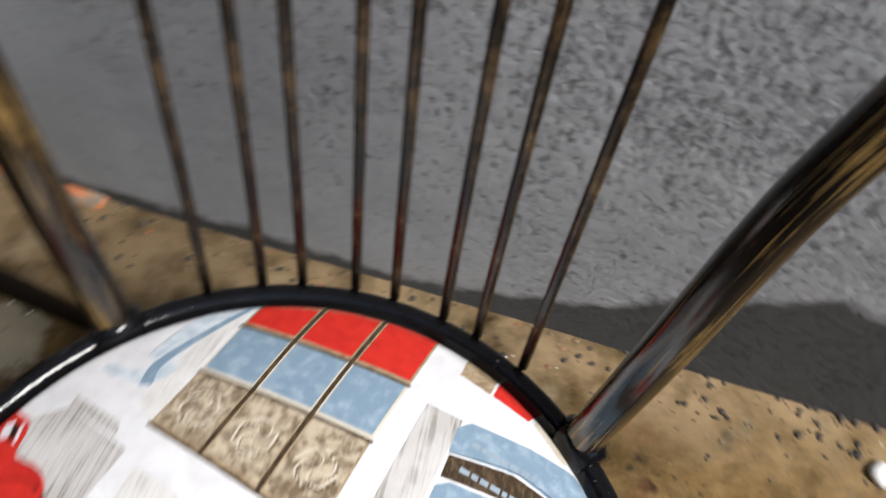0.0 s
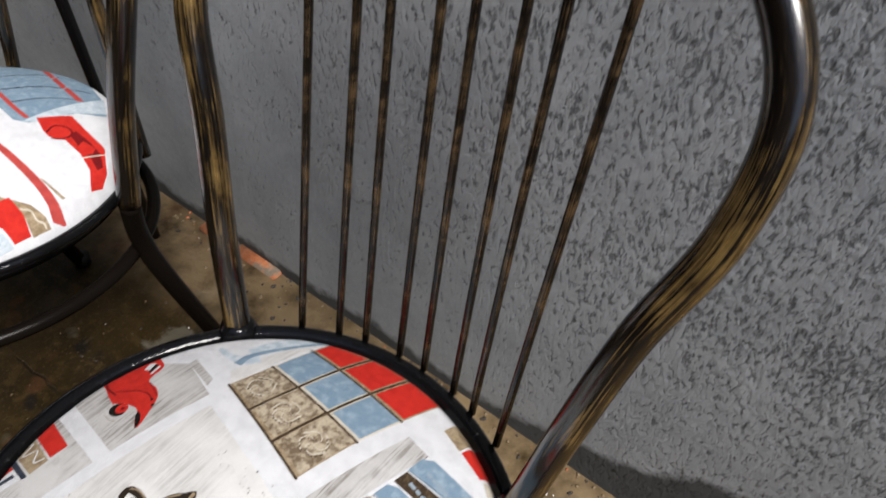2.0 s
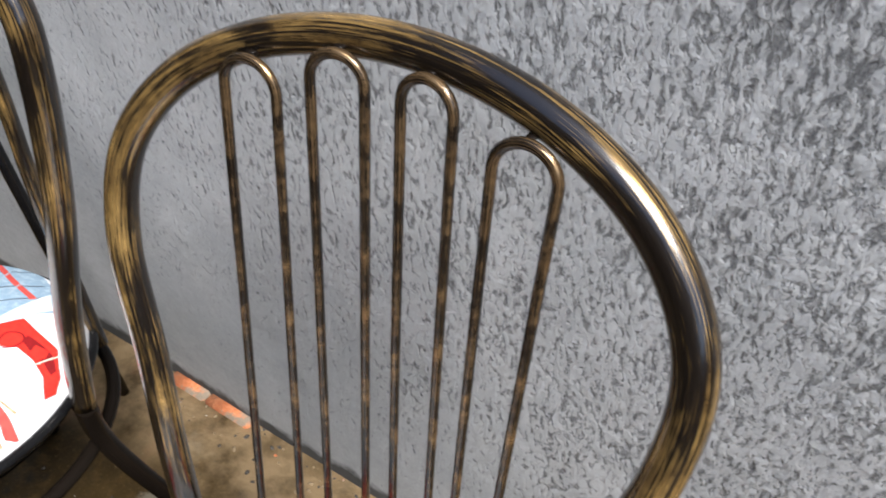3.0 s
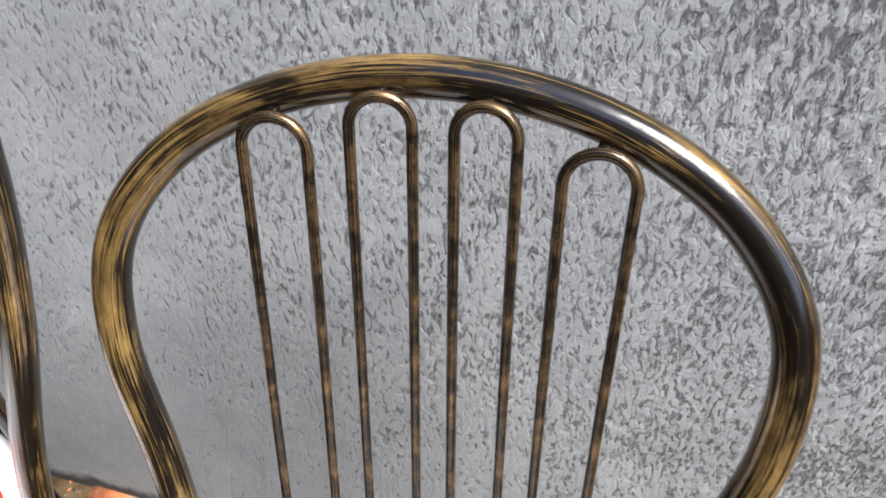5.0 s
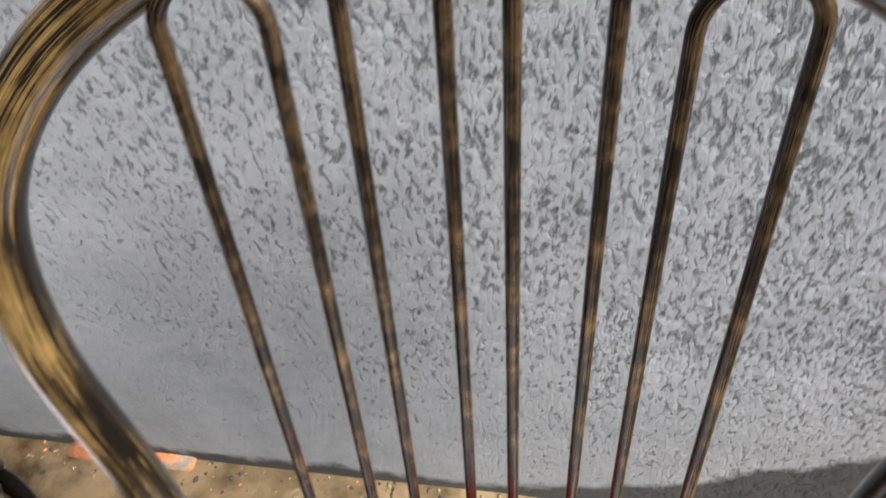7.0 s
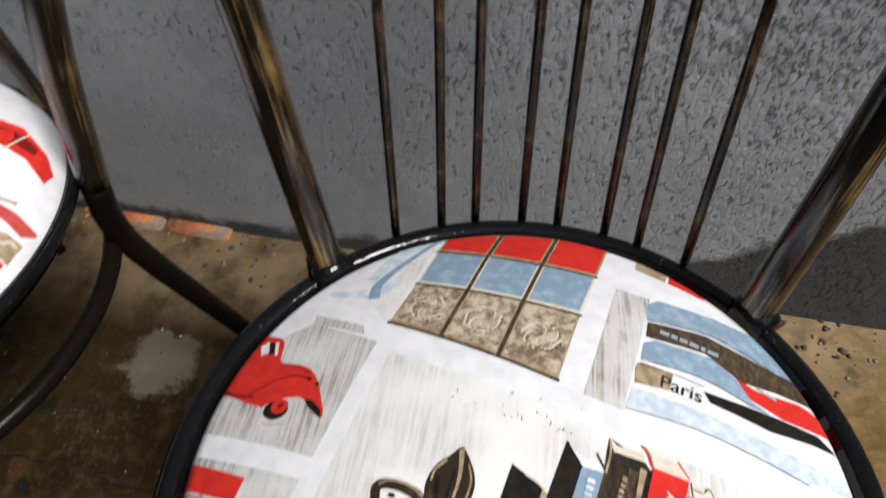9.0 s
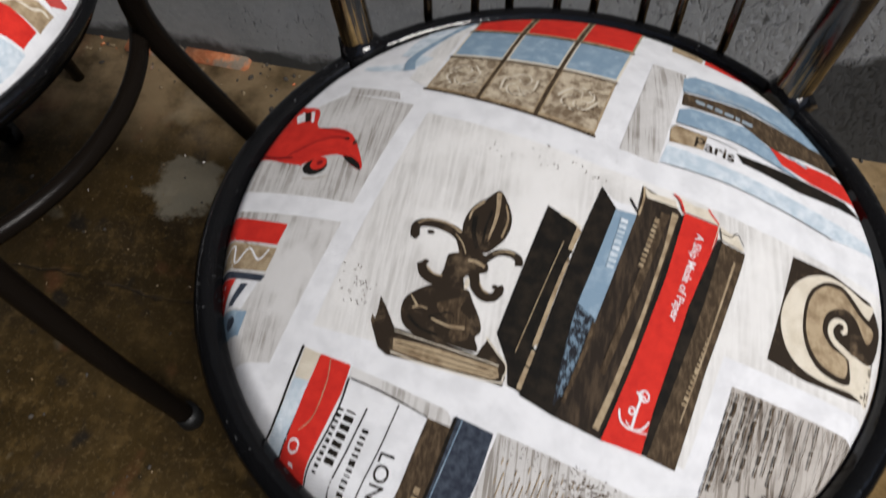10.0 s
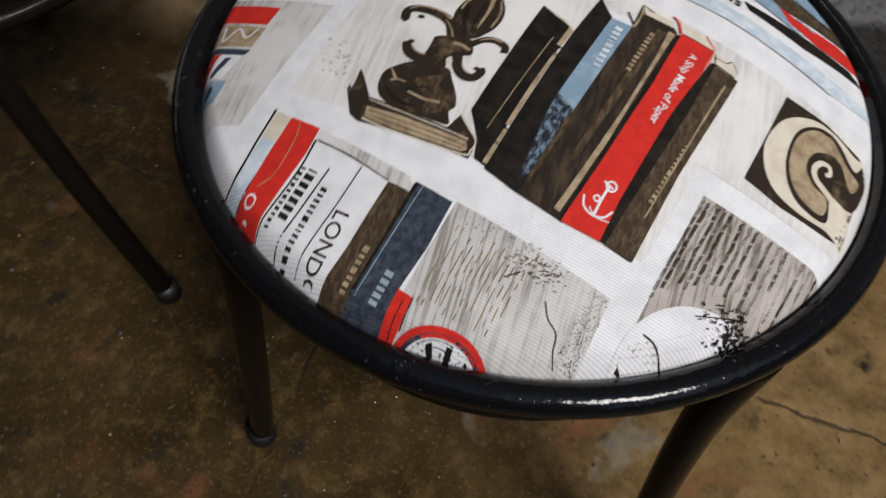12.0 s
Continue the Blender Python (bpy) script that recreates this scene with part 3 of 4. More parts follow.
    for c in (1, 2):
        k.shape("print_joint", "brown", *[[(lerp(*rows[r], c / 3)[0] - 0.13, lerp(*rows[r], c / 3)[1]), (lerp(*rows[r], c / 3)[0] + 0.13, lerp(*rows[r], c / 3)[1]), (lerp(*rows[r + 1], c / 3)[0] + 0.13, lerp(*rows[r + 1], c / 3)[1]), (lerp(*rows[r + 1], c / 3)[0] - 0.13, lerp(*rows[r + 1], c / 3)[1])] for r in range(3)])
    # blue brush figure beside the tiles
    k.shape("print_figure", "pale_blue", *strokes([(-15.5, 9.2), (-13.4, 9.0), (-12.0, 9.4), (-11.4, 10.6)], (0.5, 1.5)), *strokes([(-12.6, 10.5), (-12, 13), (-10.2, 17.6)], (1.4, 2.2)))
    k.shape("print_figure", "blue", *strokes([(-11.9, 8.6), (-12.2, 10.2), (-11.2, 13), (-9.8, 16.5)], (0.8, 0.35)))
    # stack of books on the upper shelf
    k.shape("print_book", "pale_blue", [(5.53, 5.49), (8.94, 5.43), (12.43, 5.27), (16.83, 5.09), (20.09, 4.74), (19.61, 4.31), (16.05, 3.71), (12.47, 3.99), (9.04, 4.14), (5.28, 3.90)])
    k.shape("print_book", "blue", [(5.86, 13.29), (6.59, 14.04), (10.57, 14.28), (15.34, 14.02), (16.85, 12.37), (16.94, 11.59), (14.45, 11.20), (10.14, 12.14), (5.90, 11.50)])
    k.shape("print_book", "brown", [(5.99, 11.35), (9.75, 11.98), (14.45, 11.20), (17.22, 11.49), (18.36, 9.83), (17.88, 9.68), (14.35, 9.39), (12.04, 8.94), (9.78, 10.23), (5.96, 9.85)])
    k.shape("print_book", "blue", [(5.87, 9.26), (6.55, 9.77), (10.16, 10.00), (11.81, 8.94), (12.70, 7.75), (13.89, 7.32), (12.78, 7.30), (9.49, 8.01), (5.80, 7.86)])
    k.shape("print_book", "tan", [(5.55, 6.99), (5.83, 7.55), (7.81, 7.45), (7.65, 6.07), (5.62, 5.81)])
    k.shape("print_book", "red", [(11.81, 9.06), (13.17, 8.78), (15.92, 9.34), (18.57, 8.79), (19.24, 7.59), (17.79, 7.73), (14.65, 7.43), (12.59, 7.88)])
    k.shape("print_book", "black", [(9.68, 6.99), (10.60, 7.04), (14.26, 7.32), (16.98, 7.46), (18.18, 6.71), (16.52, 6.58), (13.87, 6.08), (10.10, 6.31)])
    k.shape("print_stroke", "umber", *strokes([(5.98, 11.48), (10.14, 12.20), (14.45, 11.20)], (0.05, 0.05)), *strokes([(5.81, 7.76), (9.49, 7.96), (12.77, 7.39)], (0.06, 0.05)), *strokes([(5.58, 7.32), (7.81, 7.45), (9.73, 7.33)], (0.05, 0.05)), *strokes([(5.29, 3.82), (9.05, 4.07), (12.47, 3.91), (16.04, 3.63)], (0.05, 0.06)))
    k.shape("print_stroke", "soft_blue", *bars(7.0, 12.45, -3, (0.5, 0.3, 0.7, 0.4, 0.6, 0.5, 0.3), 0.35), *bars(6.8, 10.6, -4, (0.6, 0.4, 0.5, 0.6, 0.3, 0.7), 0.35), *bars(13, 8.9, -10, (0.5, 0.7), 0.25))
    k.words("Paris", "umber", (7.0, 6.15), 1.35, -3)
    k.shape("print_tile", "tan", [(4.9, 19.6), (4.8, 17.3), (7.0, 16.8), (7.2, 18.8)])
    k.shape("print_tile", "red", [(7.4, 18.8), (7.2, 16.8), (9.8, 16.2), (10.3, 17.4)])
    k.shape("print_tile", "cream", [(10.5, 17.2), (10.2, 16.2), (12.6, 14.4), (13.2, 15.2)])
    # the red lorry
    k.shape("print_lorry", "red", rounded([(-21.10, 0.38), (-20.87, 2.83), (-20.00, 4.43), (-19.85, 5.39), (-18.40, 4.91), (-17.24, 4.63), (-16.68, 4.02), (-16.15, 2.60), (-14.66, 2.43), (-13.49, 2.01), (-12.69, 1.19), (-11.96, 0.11), (-11.43, -0.82), (-11.56, -1.12), (-12.51, -0.57), (-13.27, 0.02), (-14.27, -0.03), (-15.15, -0.37), (-15.82, -0.74), (-16.75, -0.66), (-18.90, -0.15), (-20.90, -0.00)]), label="red printed lorry")
    k.shape("print_window", "white", [(-18.58, 3.95), (-18.09, 4.36), (-17.57, 3.36), (-18.10, 3.13)], [(-17.53, 4.31), (-17.23, 4.28), (-16.76, 3.15), (-16.99, 3.16)])
    k.shape("print_window", "black", [(-18.05, 4.30), (-17.55, 4.25), (-17.11, 3.28), (-17.47, 3.19)])
    k.shape("print_shade", "dark_red", *strokes([(-17.25, 0.08), (-16.48, 0.63), (-15.51, 1.29), (-14.37, 1.59), (-13.25, 1.35)], (0.13, 0.13)), *strokes([(-20.61, 0.68), (-18.49, -0.03), (-16.78, -0.12)], (0.22, 0.19)), *strokes([(-20.18, 1.17), (-20.09, 2.35), (-18.76, 3.19)], (0.05, 0.05)), *strokes([(-15.77, 2.48), (-14.49, 2.18), (-13.52, 1.91)], (0.10, 0.10)))
    k.shape("print_wheel", "black", oval(-14.70, -0.93, 0.86, 0.67), oval(-13.42, 1.43, 0.16, 0.13), oval(-12.73, 1.10, 0.13, 0.19))
    k.shape("print_wheel", "black", [(-13.10, -0.01), (-12.52, -0.06), (-11.72, -0.59), (-11.40, -1.15), (-11.77, -1.01), (-12.63, -0.50)])
    k.shape("print_wheel", "red", oval(-14.54, -0.66, 0.58, 0.51))
    k.shape("print_wheel", "dark_red", oval(-14.48, -0.61, 0.22, 0.19))
    k.shape("print_stroke", "tan", *strokes([(-20.11, 1.04), (-20.06, 1.96), (-19.17, 2.67)], (0.05, 0.05)), *strokes([(-15.23, -1.85), (-14.36, -1.92), (-13.47, -1.66)], (0.06, 0.05)))
    k.shape("print_bumper", "red", [(-16.44, -0.57), (-16.17, 0.07), (-15.25, 0.63), (-14.00, 0.66), (-12.83, 0.27), (-11.95, -0.27), (-11.43, -0.82), (-12.44, -0.05), (-13.69, 0.22), (-14.84, 0.17), (-15.67, -0.38), (-15.73, -0.91)])
    # small books on the side shelf
    k.shape("print_book", "red", [(-20.5, -4.6), (-14.6, -5.2), (-14.7, -6.6), (-20.5, -6.2)])
    k.shape("print_book", "tan", [(-20.5, -6.3), (-14.6, -6.8), (-14.7, -8.3), (-20, -8.2)])
    k.shape("print_stroke", "white", *strokes([(-18.6, -8.0), (-17.8, -6.8), (-17.2, -7.9), (-16.6, -6.9), (-15.6, -7.6), (-15.1, -6.9)], (0.12, 0.12)))
    k.shape("print_book", "navy", [(-20.5, -8.3), (-14.6, -8.5), (-14.8, -8.9), (-20, -8.8)])
    k.shape("print_book", "red", [(-20, -8.8), (-16.6, -8.9), (-17, -10.7), (-20, -10.8)])
    k.shape("print_stroke", "white", *[oval(-18.6 + 0.6 * (i % 3), -9.3 - 0.5 * (i // 3), 0.1, 0.1, 0, 8) for i in range(8)])
    k.shape("print_book", "white", [(-16.5, -8.9), (-14.9, -8.9), (-15.4, -10.6), (-16.9, -10.7)])
    k.shape("print_stroke", "navy", [(-16.1, -9.1), (-15.6, -9.1), (-16.1, -10.5), (-16.5, -10.5)])
    k.shape("print_book", "blue", [(-19, -10.8), (-14.9, -10.7), (-14.9, -12.1), (-18, -12.2)])
    k.shape("print_wheel", "navy", oval(-15.9, -11.4, 0.35, 0.35))
    # scratches and specks of the painted wood
    mark = random.Random(9)
    k.shape("print_stroke", "brown", *[q for i in range(26) for q in [strokes([(x, y), (x - 0.1, y - h)], (0.05, 0.09))[0] for x, y, h in [(mark.uniform(-5, 3), mark.uniform(1.2, 2.9) - 0.0, mark.uniform(0.3, 1.4))]]])
    k.shape("print_stroke", "brown", *[oval(mark.uniform(-10, -7.6), mark.uniform(-9.6, -7.2), mark.uniform(0.04, 0.13), 0.03, mark.uniform(-60, 60), 8) for i in range(30)])
    # lily bookend
    k.shape("print_bookend", "umber", [(-7.15, -8.68), (-6.65, -9.18), (-5.83, -10.14), (-4.08, -10.25), (-1.30, -10.44), (-0.95, -9.50), (0.34, -10.49), (0.40, -11.15), (0.38, -11.56), (-0.07, -11.54), (-5.80, -11.57), (-6.37, -11.31), (-7.23, -10.07), (-7.28, -9.67), (-7.04, -9.88), (-7.05, -9.40)], label="dark bronze lily bookend, printed")
    k.shape("print_stroke", "tan", [(-5.71, -10.67), (-3.95, -10.64), (-0.08, -10.76), (0.11, -11.17), (-0.18, -11.37), (-3.69, -11.42), (-5.55, -11.22)])
    k.shape("print_stroke", "umber", *strokes([(-5.55, -10.85), (-3.25, -10.91), (-0.09, -11.00)], (0.05, 0.05)), *strokes([(-5.56, -11.10), (-3.16, -11.19), (-0.18, -11.19)], (0.04, 0.04)))
    k.shape("print_stroke", "cream", *strokes([(-5.63, -11.36), (-3.65, -11.54), (-0.09, -11.46), (0.30, -11.12), (0.30, -10.56), (-0.29, -10.08), (-1.07, -9.48)], (0.08, 0.08)), *strokes([(-5.78, -10.29), (-3.40, -10.47), (-0.06, -10.64)], (0.05, 0.06)))
    k.shape("print_bookend", "umber", rounded([(-5.85, -8.72), (-5.56, -8.18), (-4.54, -7.49), (-2.90, -7.30), (-2.24, -7.95), (-1.63, -8.75), (-1.42, -9.32), (-1.61, -9.67), (-1.34, -10.33), (-2.83, -10.34), (-4.38, -10.29), (-5.24, -10.03), (-5.71, -9.49)]))
    k.shape("print_stroke", "brown", rounded([(-4.01, -8.42), (-2.72, -7.87), (-2.77, -8.47), (-2.16, -8.88), (-1.98, -9.83), (-2.89, -9.99), (-3.01, -9.24), (-3.59, -8.97)]))
    k.shape("print_stroke", "tan", *strokes([(-5.56, -8.27), (-5.05, -8.77)], (0.06, 0.13)), *strokes([(-5.27, -8.93), (-4.88, -8.79), (-4.43, -8.83)], (0.13, 0.06)), *strokes([(-4.10, -9.27), (-3.13, -9.43), (-2.25, -9.34)], (0.10, 0.16)))
    k.shape("print_stroke", "black", *strokes([(-4.27, -9.24), (-3.34, -8.78), (-2.92, -8.94)], (0.16, 0.06)), *strokes([(-5.39, -9.34), (-4.51, -9.88), (-3.55, -10.01)], (0.19, 0.13)))
    k.shape("print_bookend", "umber", rounded([(-2.79, -1.22), (-2.27, -1.71), (-1.77, -2.49), (-1.56, -3.21), (-1.62, -3.97), (-1.90, -4.58), (-2.40, -5.17), (-3.10, -5.20), (-3.66, -4.72), (-4.09, -3.95), (-4.06, -3.03), (-3.77, -2.34), (-3.28, -1.83)]))
    k.shape("print_stroke", "tan", *strokes([(-2.75, -1.37), (-2.48, -2.83), (-2.51, -4.42)], (0.29, 0.10)), *strokes([(-3.89, -3.38), (-3.83, -2.75), (-3.39, -2.10)], (0.10, 0.16)), *strokes([(-2.17, -2.08), (-1.82, -2.97), (-1.86, -4.10)], (0.10, 0.13)))
    k.shape("print_stroke", "black", *strokes([(-3.60, -3.09), (-3.41, -4.11), (-2.94, -5.02)], (0.29, 0.22)), *strokes([(-2.80, -2.59), (-2.85, -3.68), (-2.74, -4.68)], (0.16, 0.13)))
    k.shape("print_bookend", "umber", *strokes([(-6.48, -5.05), (-6.61, -4.33), (-5.97, -4.07), (-4.99, -4.13), (-4.03, -4.54), (-3.40, -5.55)], (0.52, 0.61)))
    k.shape("print_bookend", "umber", *strokes([(-5.63, -6.41), (-5.29, -6.96), (-4.72, -7.22), (-4.19, -7.15), (-3.98, -6.64), (-3.98, -5.88)], (0.48, 0.70)), *strokes([(-2.67, -6.48), (-2.35, -7.13), (-1.86, -7.50), (-1.34, -7.44), (-1.11, -7.02), (-1.24, -6.79)], (0.57, 0.42)), *strokes([(-2.34, -5.57), (-1.83, -5.03), (-1.20, -4.87), (-0.66, -5.06), (-0.54, -5.45)], (0.39, 0.42)))
    k.shape("print_bookend", "umber", rounded([(-4.34, -5.74), (-3.35, -5.40), (-2.49, -5.47), (-2.07, -5.86), (-2.07, -6.26), (-2.67, -6.48), (-3.11, -6.85), (-2.81, -7.58), (-3.73, -7.78), (-4.26, -7.30), (-3.98, -6.64)]))
    k.shape("print_bookend", "umber", oval(-5.69, -4.62, 0.22, 0.13), oval(-6.45, -5.04, 0.16, 0.16), oval(-5.39, -6.36, 0.19, 0.13), oval(-1.39, -6.89, 0.16, 0.13))
    k.shape("print_bookend", "umber", [(-4.64, -4.21), (-3.82, -4.41), (-3.09, -5.13), (-2.36, -5.31), (-2.30, -5.70), (-3.14, -5.98), (-3.74, -5.27)])
    k.shape("print_stroke", "cream", oval(-2.85, -7.09, 0.13, 0.32))
    k.shape("print_stroke", "tan", *strokes([(-6.58, -4.21), (-5.97, -3.88), (-4.93, -3.93), (-4.04, -4.31)], (0.10, 0.13)), *strokes([(-4.31, -4.45), (-3.78, -4.92), (-3.42, -5.48)], (0.06, 0.06)), *strokes([(-5.25, -6.61), (-4.76, -6.93), (-4.25, -6.96)], (0.06, 0.10)), *strokes([(-3.20, -5.78), (-2.70, -5.80), (-2.22, -5.96)], (0.16, 0.19)), *strokes([(-2.25, -6.85), (-1.97, -7.18), (-1.63, -7.29)], (0.06, 0.10)), *strokes([(-2.04, -5.15), (-1.46, -4.82), (-0.90, -4.86)], (0.06, 0.10)))
    # five standing books
    k.shape("print_book", "black", [(0.02, -1.46), (1.93, -2.28), (1.89, -3.71), (1.35, -9.45), (1.41, -11.60), (0.63, -11.43), (0.34, -10.49), (-0.60, -9.16)])
    k.shape("print_book", "tan", [(1.82, -2.31), (2.11, -2.49), (1.91, -3.78), (1.66, -3.75)], [(1.75, -4.33), (1.92, -4.27), (1.70, -6.58), (1.50, -9.17), (1.25, -9.24), (1.48, -6.66)], [(1.29, -9.47), (1.53, -9.47), (1.36, -11.45), (1.06, -11.42)])
    k.shape("print_stroke", "cream", *strokes([(0.79, -1.81), (1.40, -1.99), (2.00, -2.32)], (0.10, 0.16)))
    k.shape("print_stroke", "black", *strokes([(1.48, -3.77), (2.00, -3.89)], (0.10, 0.10)), *strokes([(1.47, -4.42), (1.95, -4.40)], (0.10, 0.06)), *strokes([(1.03, -9.37), (1.58, -9.45)], (0.10, 0.10)), *strokes([(1.18, -10.28), (1.55, -10.35)], (0.10, 0.10)))
    k.shape("print_book", "black", [(2.55, 0.71), (3.17, 0.05), (4.69, -0.43), (3.92, -7.07), (3.50, -11.01), (3.17, -12.14), (1.29, -11.70), (1.50, -9.47), (1.98, -4.04), (2.14, -2.50)])
    k.shape("print_book", "blue", [(3.55, -0.54), (4.72, -0.41), (4.55, -2.52), (3.97, -7.05), (3.75, -8.19), (3.21, -7.94), (2.88, -6.53), (3.15, -4.34)])
    k.shape("print_book", "faded_blue", [(2.86, -6.47), (3.97, -7.05), (3.48, -10.73), (2.99, -11.63), (2.87, -10.05), (2.83, -8.07)])
    k.shape("print_book", "white", [(2.68, 0.54), (3.30, 0.02), (3.82, -0.01), (4.31, 0.03), (4.73, -0.45), (3.61, -0.52)])
    k.shape("print_stroke", "black", *strokes([(4.19, 0.48), (4.42, 0.16), (4.80, -0.33)], (0.10, 0.10)))
    k.shape("print_book", "sepia", [(4.71, 1.61), (6.72, 0.92), (7.04, 0.56), (6.25, -6.83), (5.61, -12.44), (3.17, -12.14), (3.50, -11.01), (4.71, -0.51)])
    k.shape("print_book", "tan", [(6.53, 0.47), (6.90, 0.41), (6.43, -4.27), (6.09, -7.83), (5.59, -10.98), (5.39, -12.08), (5.08, -12.01), (5.54, -9.55), (6.09, -5.93), (6.48, -1.88)])
    k.shape("print_book", "black", [(6.99, 0.45), (7.22, 0.65), (6.89, -3.54), (6.19, -8.90), (5.74, -12.48), (5.48, -12.38), (5.84, -9.79), (6.49, -4.69)])
    k.shape("print_book", "cream", [(4.71, 1.61), (5.16, 1.29), (6.57, 1.37), (6.79, 0.87), (5.04, 0.88)])
    k.shape("print_stroke", "tan", *strokes([(4.78, 1.55), (4.88, 0.71), (4.80, -0.47)], (0.13, 0.13)))
    k.shape("print_book", "red", [(7.21, 0.74), (9.19, 0.70), (9.18, -0.07), (8.34, -4.64), (7.73, -10.20), (7.63, -12.44), (5.61, -12.44), (6.19, -8.90), (6.89, -3.54)])
    k.shape("print_book", "cream", [(6.58, 1.72), (7.19, 0.82), (9.18, 0.77), (8.53, 1.53), (7.68, 1.42)])
    k.shape("print_stroke", "red", *strokes([(6.45, 1.75), (6.82, 1.49), (7.18, 0.72)], (0.13, 0.13)), *strokes([(8.46, 1.58), (8.70, 1.28), (9.21, 0.80)], (0.13, 0.10)))
    k.shape("print_stroke", "cream", *strokes([(9.19, 0.95), (9.13, 0.25), (8.99, -0.89)], (0.06, 0.03)))
    k.shape("print_book", "black", [(9.25, -0.10), (9.53, -0.20), (9.06, -4.31), (7.95, -12.43), (7.63, -12.44), (7.73, -10.20), (8.34, -4.64)])
    k.shape("print_book", "brown", [(9.47, -0.23), (10.83, -0.36), (10.72, -1.37), (9.81, -7.61), (9.36, -12.57), (7.90, -12.45), (9.06, -4.31)])
    k.shape("print_book", "cream", [(9.25, 0.73), (9.45, -0.08), (10.74, -0.25), (10.29, 0.56), (9.82, 0.54)])
    k.shape("print_stroke", "umber", *strokes([(9.31, 0.35), (9.92, 0.35), (10.23, 0.69), (10.70, 0.05)], (0.06, 0.06)))
    k.shape("print_stroke", "brown", *strokes([(6.2, 0.2), (5.6, -4.5), (4.9, -9.5)], (0.5, 0.3)), *strokes([(3.95, -7.2), (3.7, -9.5), (3.4, -11.4)], (0.25, 0.2)))
    k.shape("print_stroke", "tan", *strokes([(10.3, -1.2), (9.8, -5.0), (9.1, -10.4)], (0.12, 0.06)), *strokes([(1.35, -3.4), (0.9, -7.0), (0.55, -9.8)], (0.05, 0.05)))
    # anchor on the red spine
    k.shape("print_stroke", "white", oval(7.13, -9.84, 0.29, 0.29), oval(6.72, -10.69, 0.19, 0.19))
    k.shape("print_stroke", "red", oval(7.13, -9.84, 0.19, 0.19), oval(6.72, -10.69, 0.10, 0.10))
    k.shape("print_stroke", "white", *strokes([(7.04, -9.82), (6.95, -10.49), (6.89, -11.43)], (0.13, 0.13)), *strokes([(6.10, -10.81), (6.30, -11.30), (6.80, -11.51), (7.35, -11.37), (7.64, -10.92)], (0.10, 0.10)), *strokes([(6.54, -11.22), (6.98, -11.51), (7.68, -11.47)], (0.06, 0.06)), *strokes([(6.72, -9.76), (7.24, -9.92)], (0.10, 0.10)))
    k.words("A Ship Made of Paper", "white", (8.05, -0.3), 0.62, -96)
    k.shape("print_stroke", "pale_blue", *bars(3.95, -1.0, -93, (0.26, 0.22, 0.2, 0.1, 0.3, 0.26, 0.24, 0.22, 0.2), 0.4))
    k.shape("print_stroke", "tan", *bars(5.7, -0.3, -96, (0.3, 0.16, 0.2, 0.16, 0.22, 0.16, 0.2, 0.16, 0.18, 0.2), 0.26), *bars(9.55, -5.9, -99, (0.12, 0.16, 0.12, 0.2, 0.14, 0.12, 0.3, 0.12, 0.16, 0.14, 0.12, 0.2, 0.14), 0.2))
    # carved letter block
    k.shape("print_block", "umber", [(13.60, 1.02), (16.21, 1.20), (18.65, 0.71), (19.29, -0.46), (18.94, -2.44), (18.87, -5.33), (17.84, -5.53), (14.98, -5.79), (12.82, -5.58)])
    k.shape("print_block", "cream", rounded([(18.88, 0.37), (18.25, 0.51), (17.01, 0.90), (15.84, 0.90), (14.77, 0.36), (13.86, -0.64), (13.39, -1.88), (13.26, -3.05), (13.55, -4.13), (14.10, -4.86), (14.87, -5.25), (16.14, -5.38), (17.71, -5.20), (18.91, -5.35), (18.78, -3.13), (18.07, -1.88)]))
    k.shape("print_block", "umber", rounded([(15.70, 0.44), (14.86, -0.50), (14.54, -1.70), (14.59, -3.21), (15.09, -4.32), (16.06, -4.95), (17.59, -4.79), (17.49, -3.17), (18.86, -3.07), (19.33, -0.69), (18.32, -0.41), (17.37, 0.40), (16.64, 0.73)]))
    k.shape("print_block", "tan", rounded([(15.72, 0.20), (15.02, -0.64), (14.72, -1.74), (14.78, -3.10), (15.31, -4.14), (16.19, -4.61), (17.29, -4.55), (17.28, -3.52), (16.34, -3.28), (15.71, -2.56), (15.93, -1.39), (16.84, -0.67), (17.64, -0.81), (18.48, -2.00), (18.87, -1.06), (18.02, -0.60), (17.07, 0.20), (16.51, 0.40)]))
    k.shape("print_stroke", "cream", *strokes([(18.30, -3.63), (17.31, -3.21), (16.41, -2.81), (16.18, -2.22), (16.49, -1.62), (16.97, -1.51), (17.10, -1.92), (16.86, -2.17)], (0.42, 0.22)))
    # lower shelf
    k.shape("print_panel", "panel_mid", [(-7.38, -12.51), (-1.85, -13.35), (-1.26, -14.06), (-2.69, -13.95), (-7.32, -13.15)])
    k.shape("print_book", "cream", [(-10.40, -12.07), (-9.31, -12.24), (-9.51, -13.68), (-10.42, -13.63)])
    k.shape("print_book", "pale_blue", [(-10.42, -13.63), (-9.51, -13.68), (-9.74, -16.55), (-10.17, -17.53), (-11.10, -16.87), (-10.70, -16.23)])
    k.shape("print_stroke", "black", *strokes([(-10.50, -11.99), (-10.61, -13.78), (-10.76, -15.99), (-11.30, -16.74)], (0.16, 0.13)), *strokes([(-9.30, -12.33), (-9.52, -14.81), (-9.82, -16.68), (-10.27, -17.52)], (0.10, 0.10)))
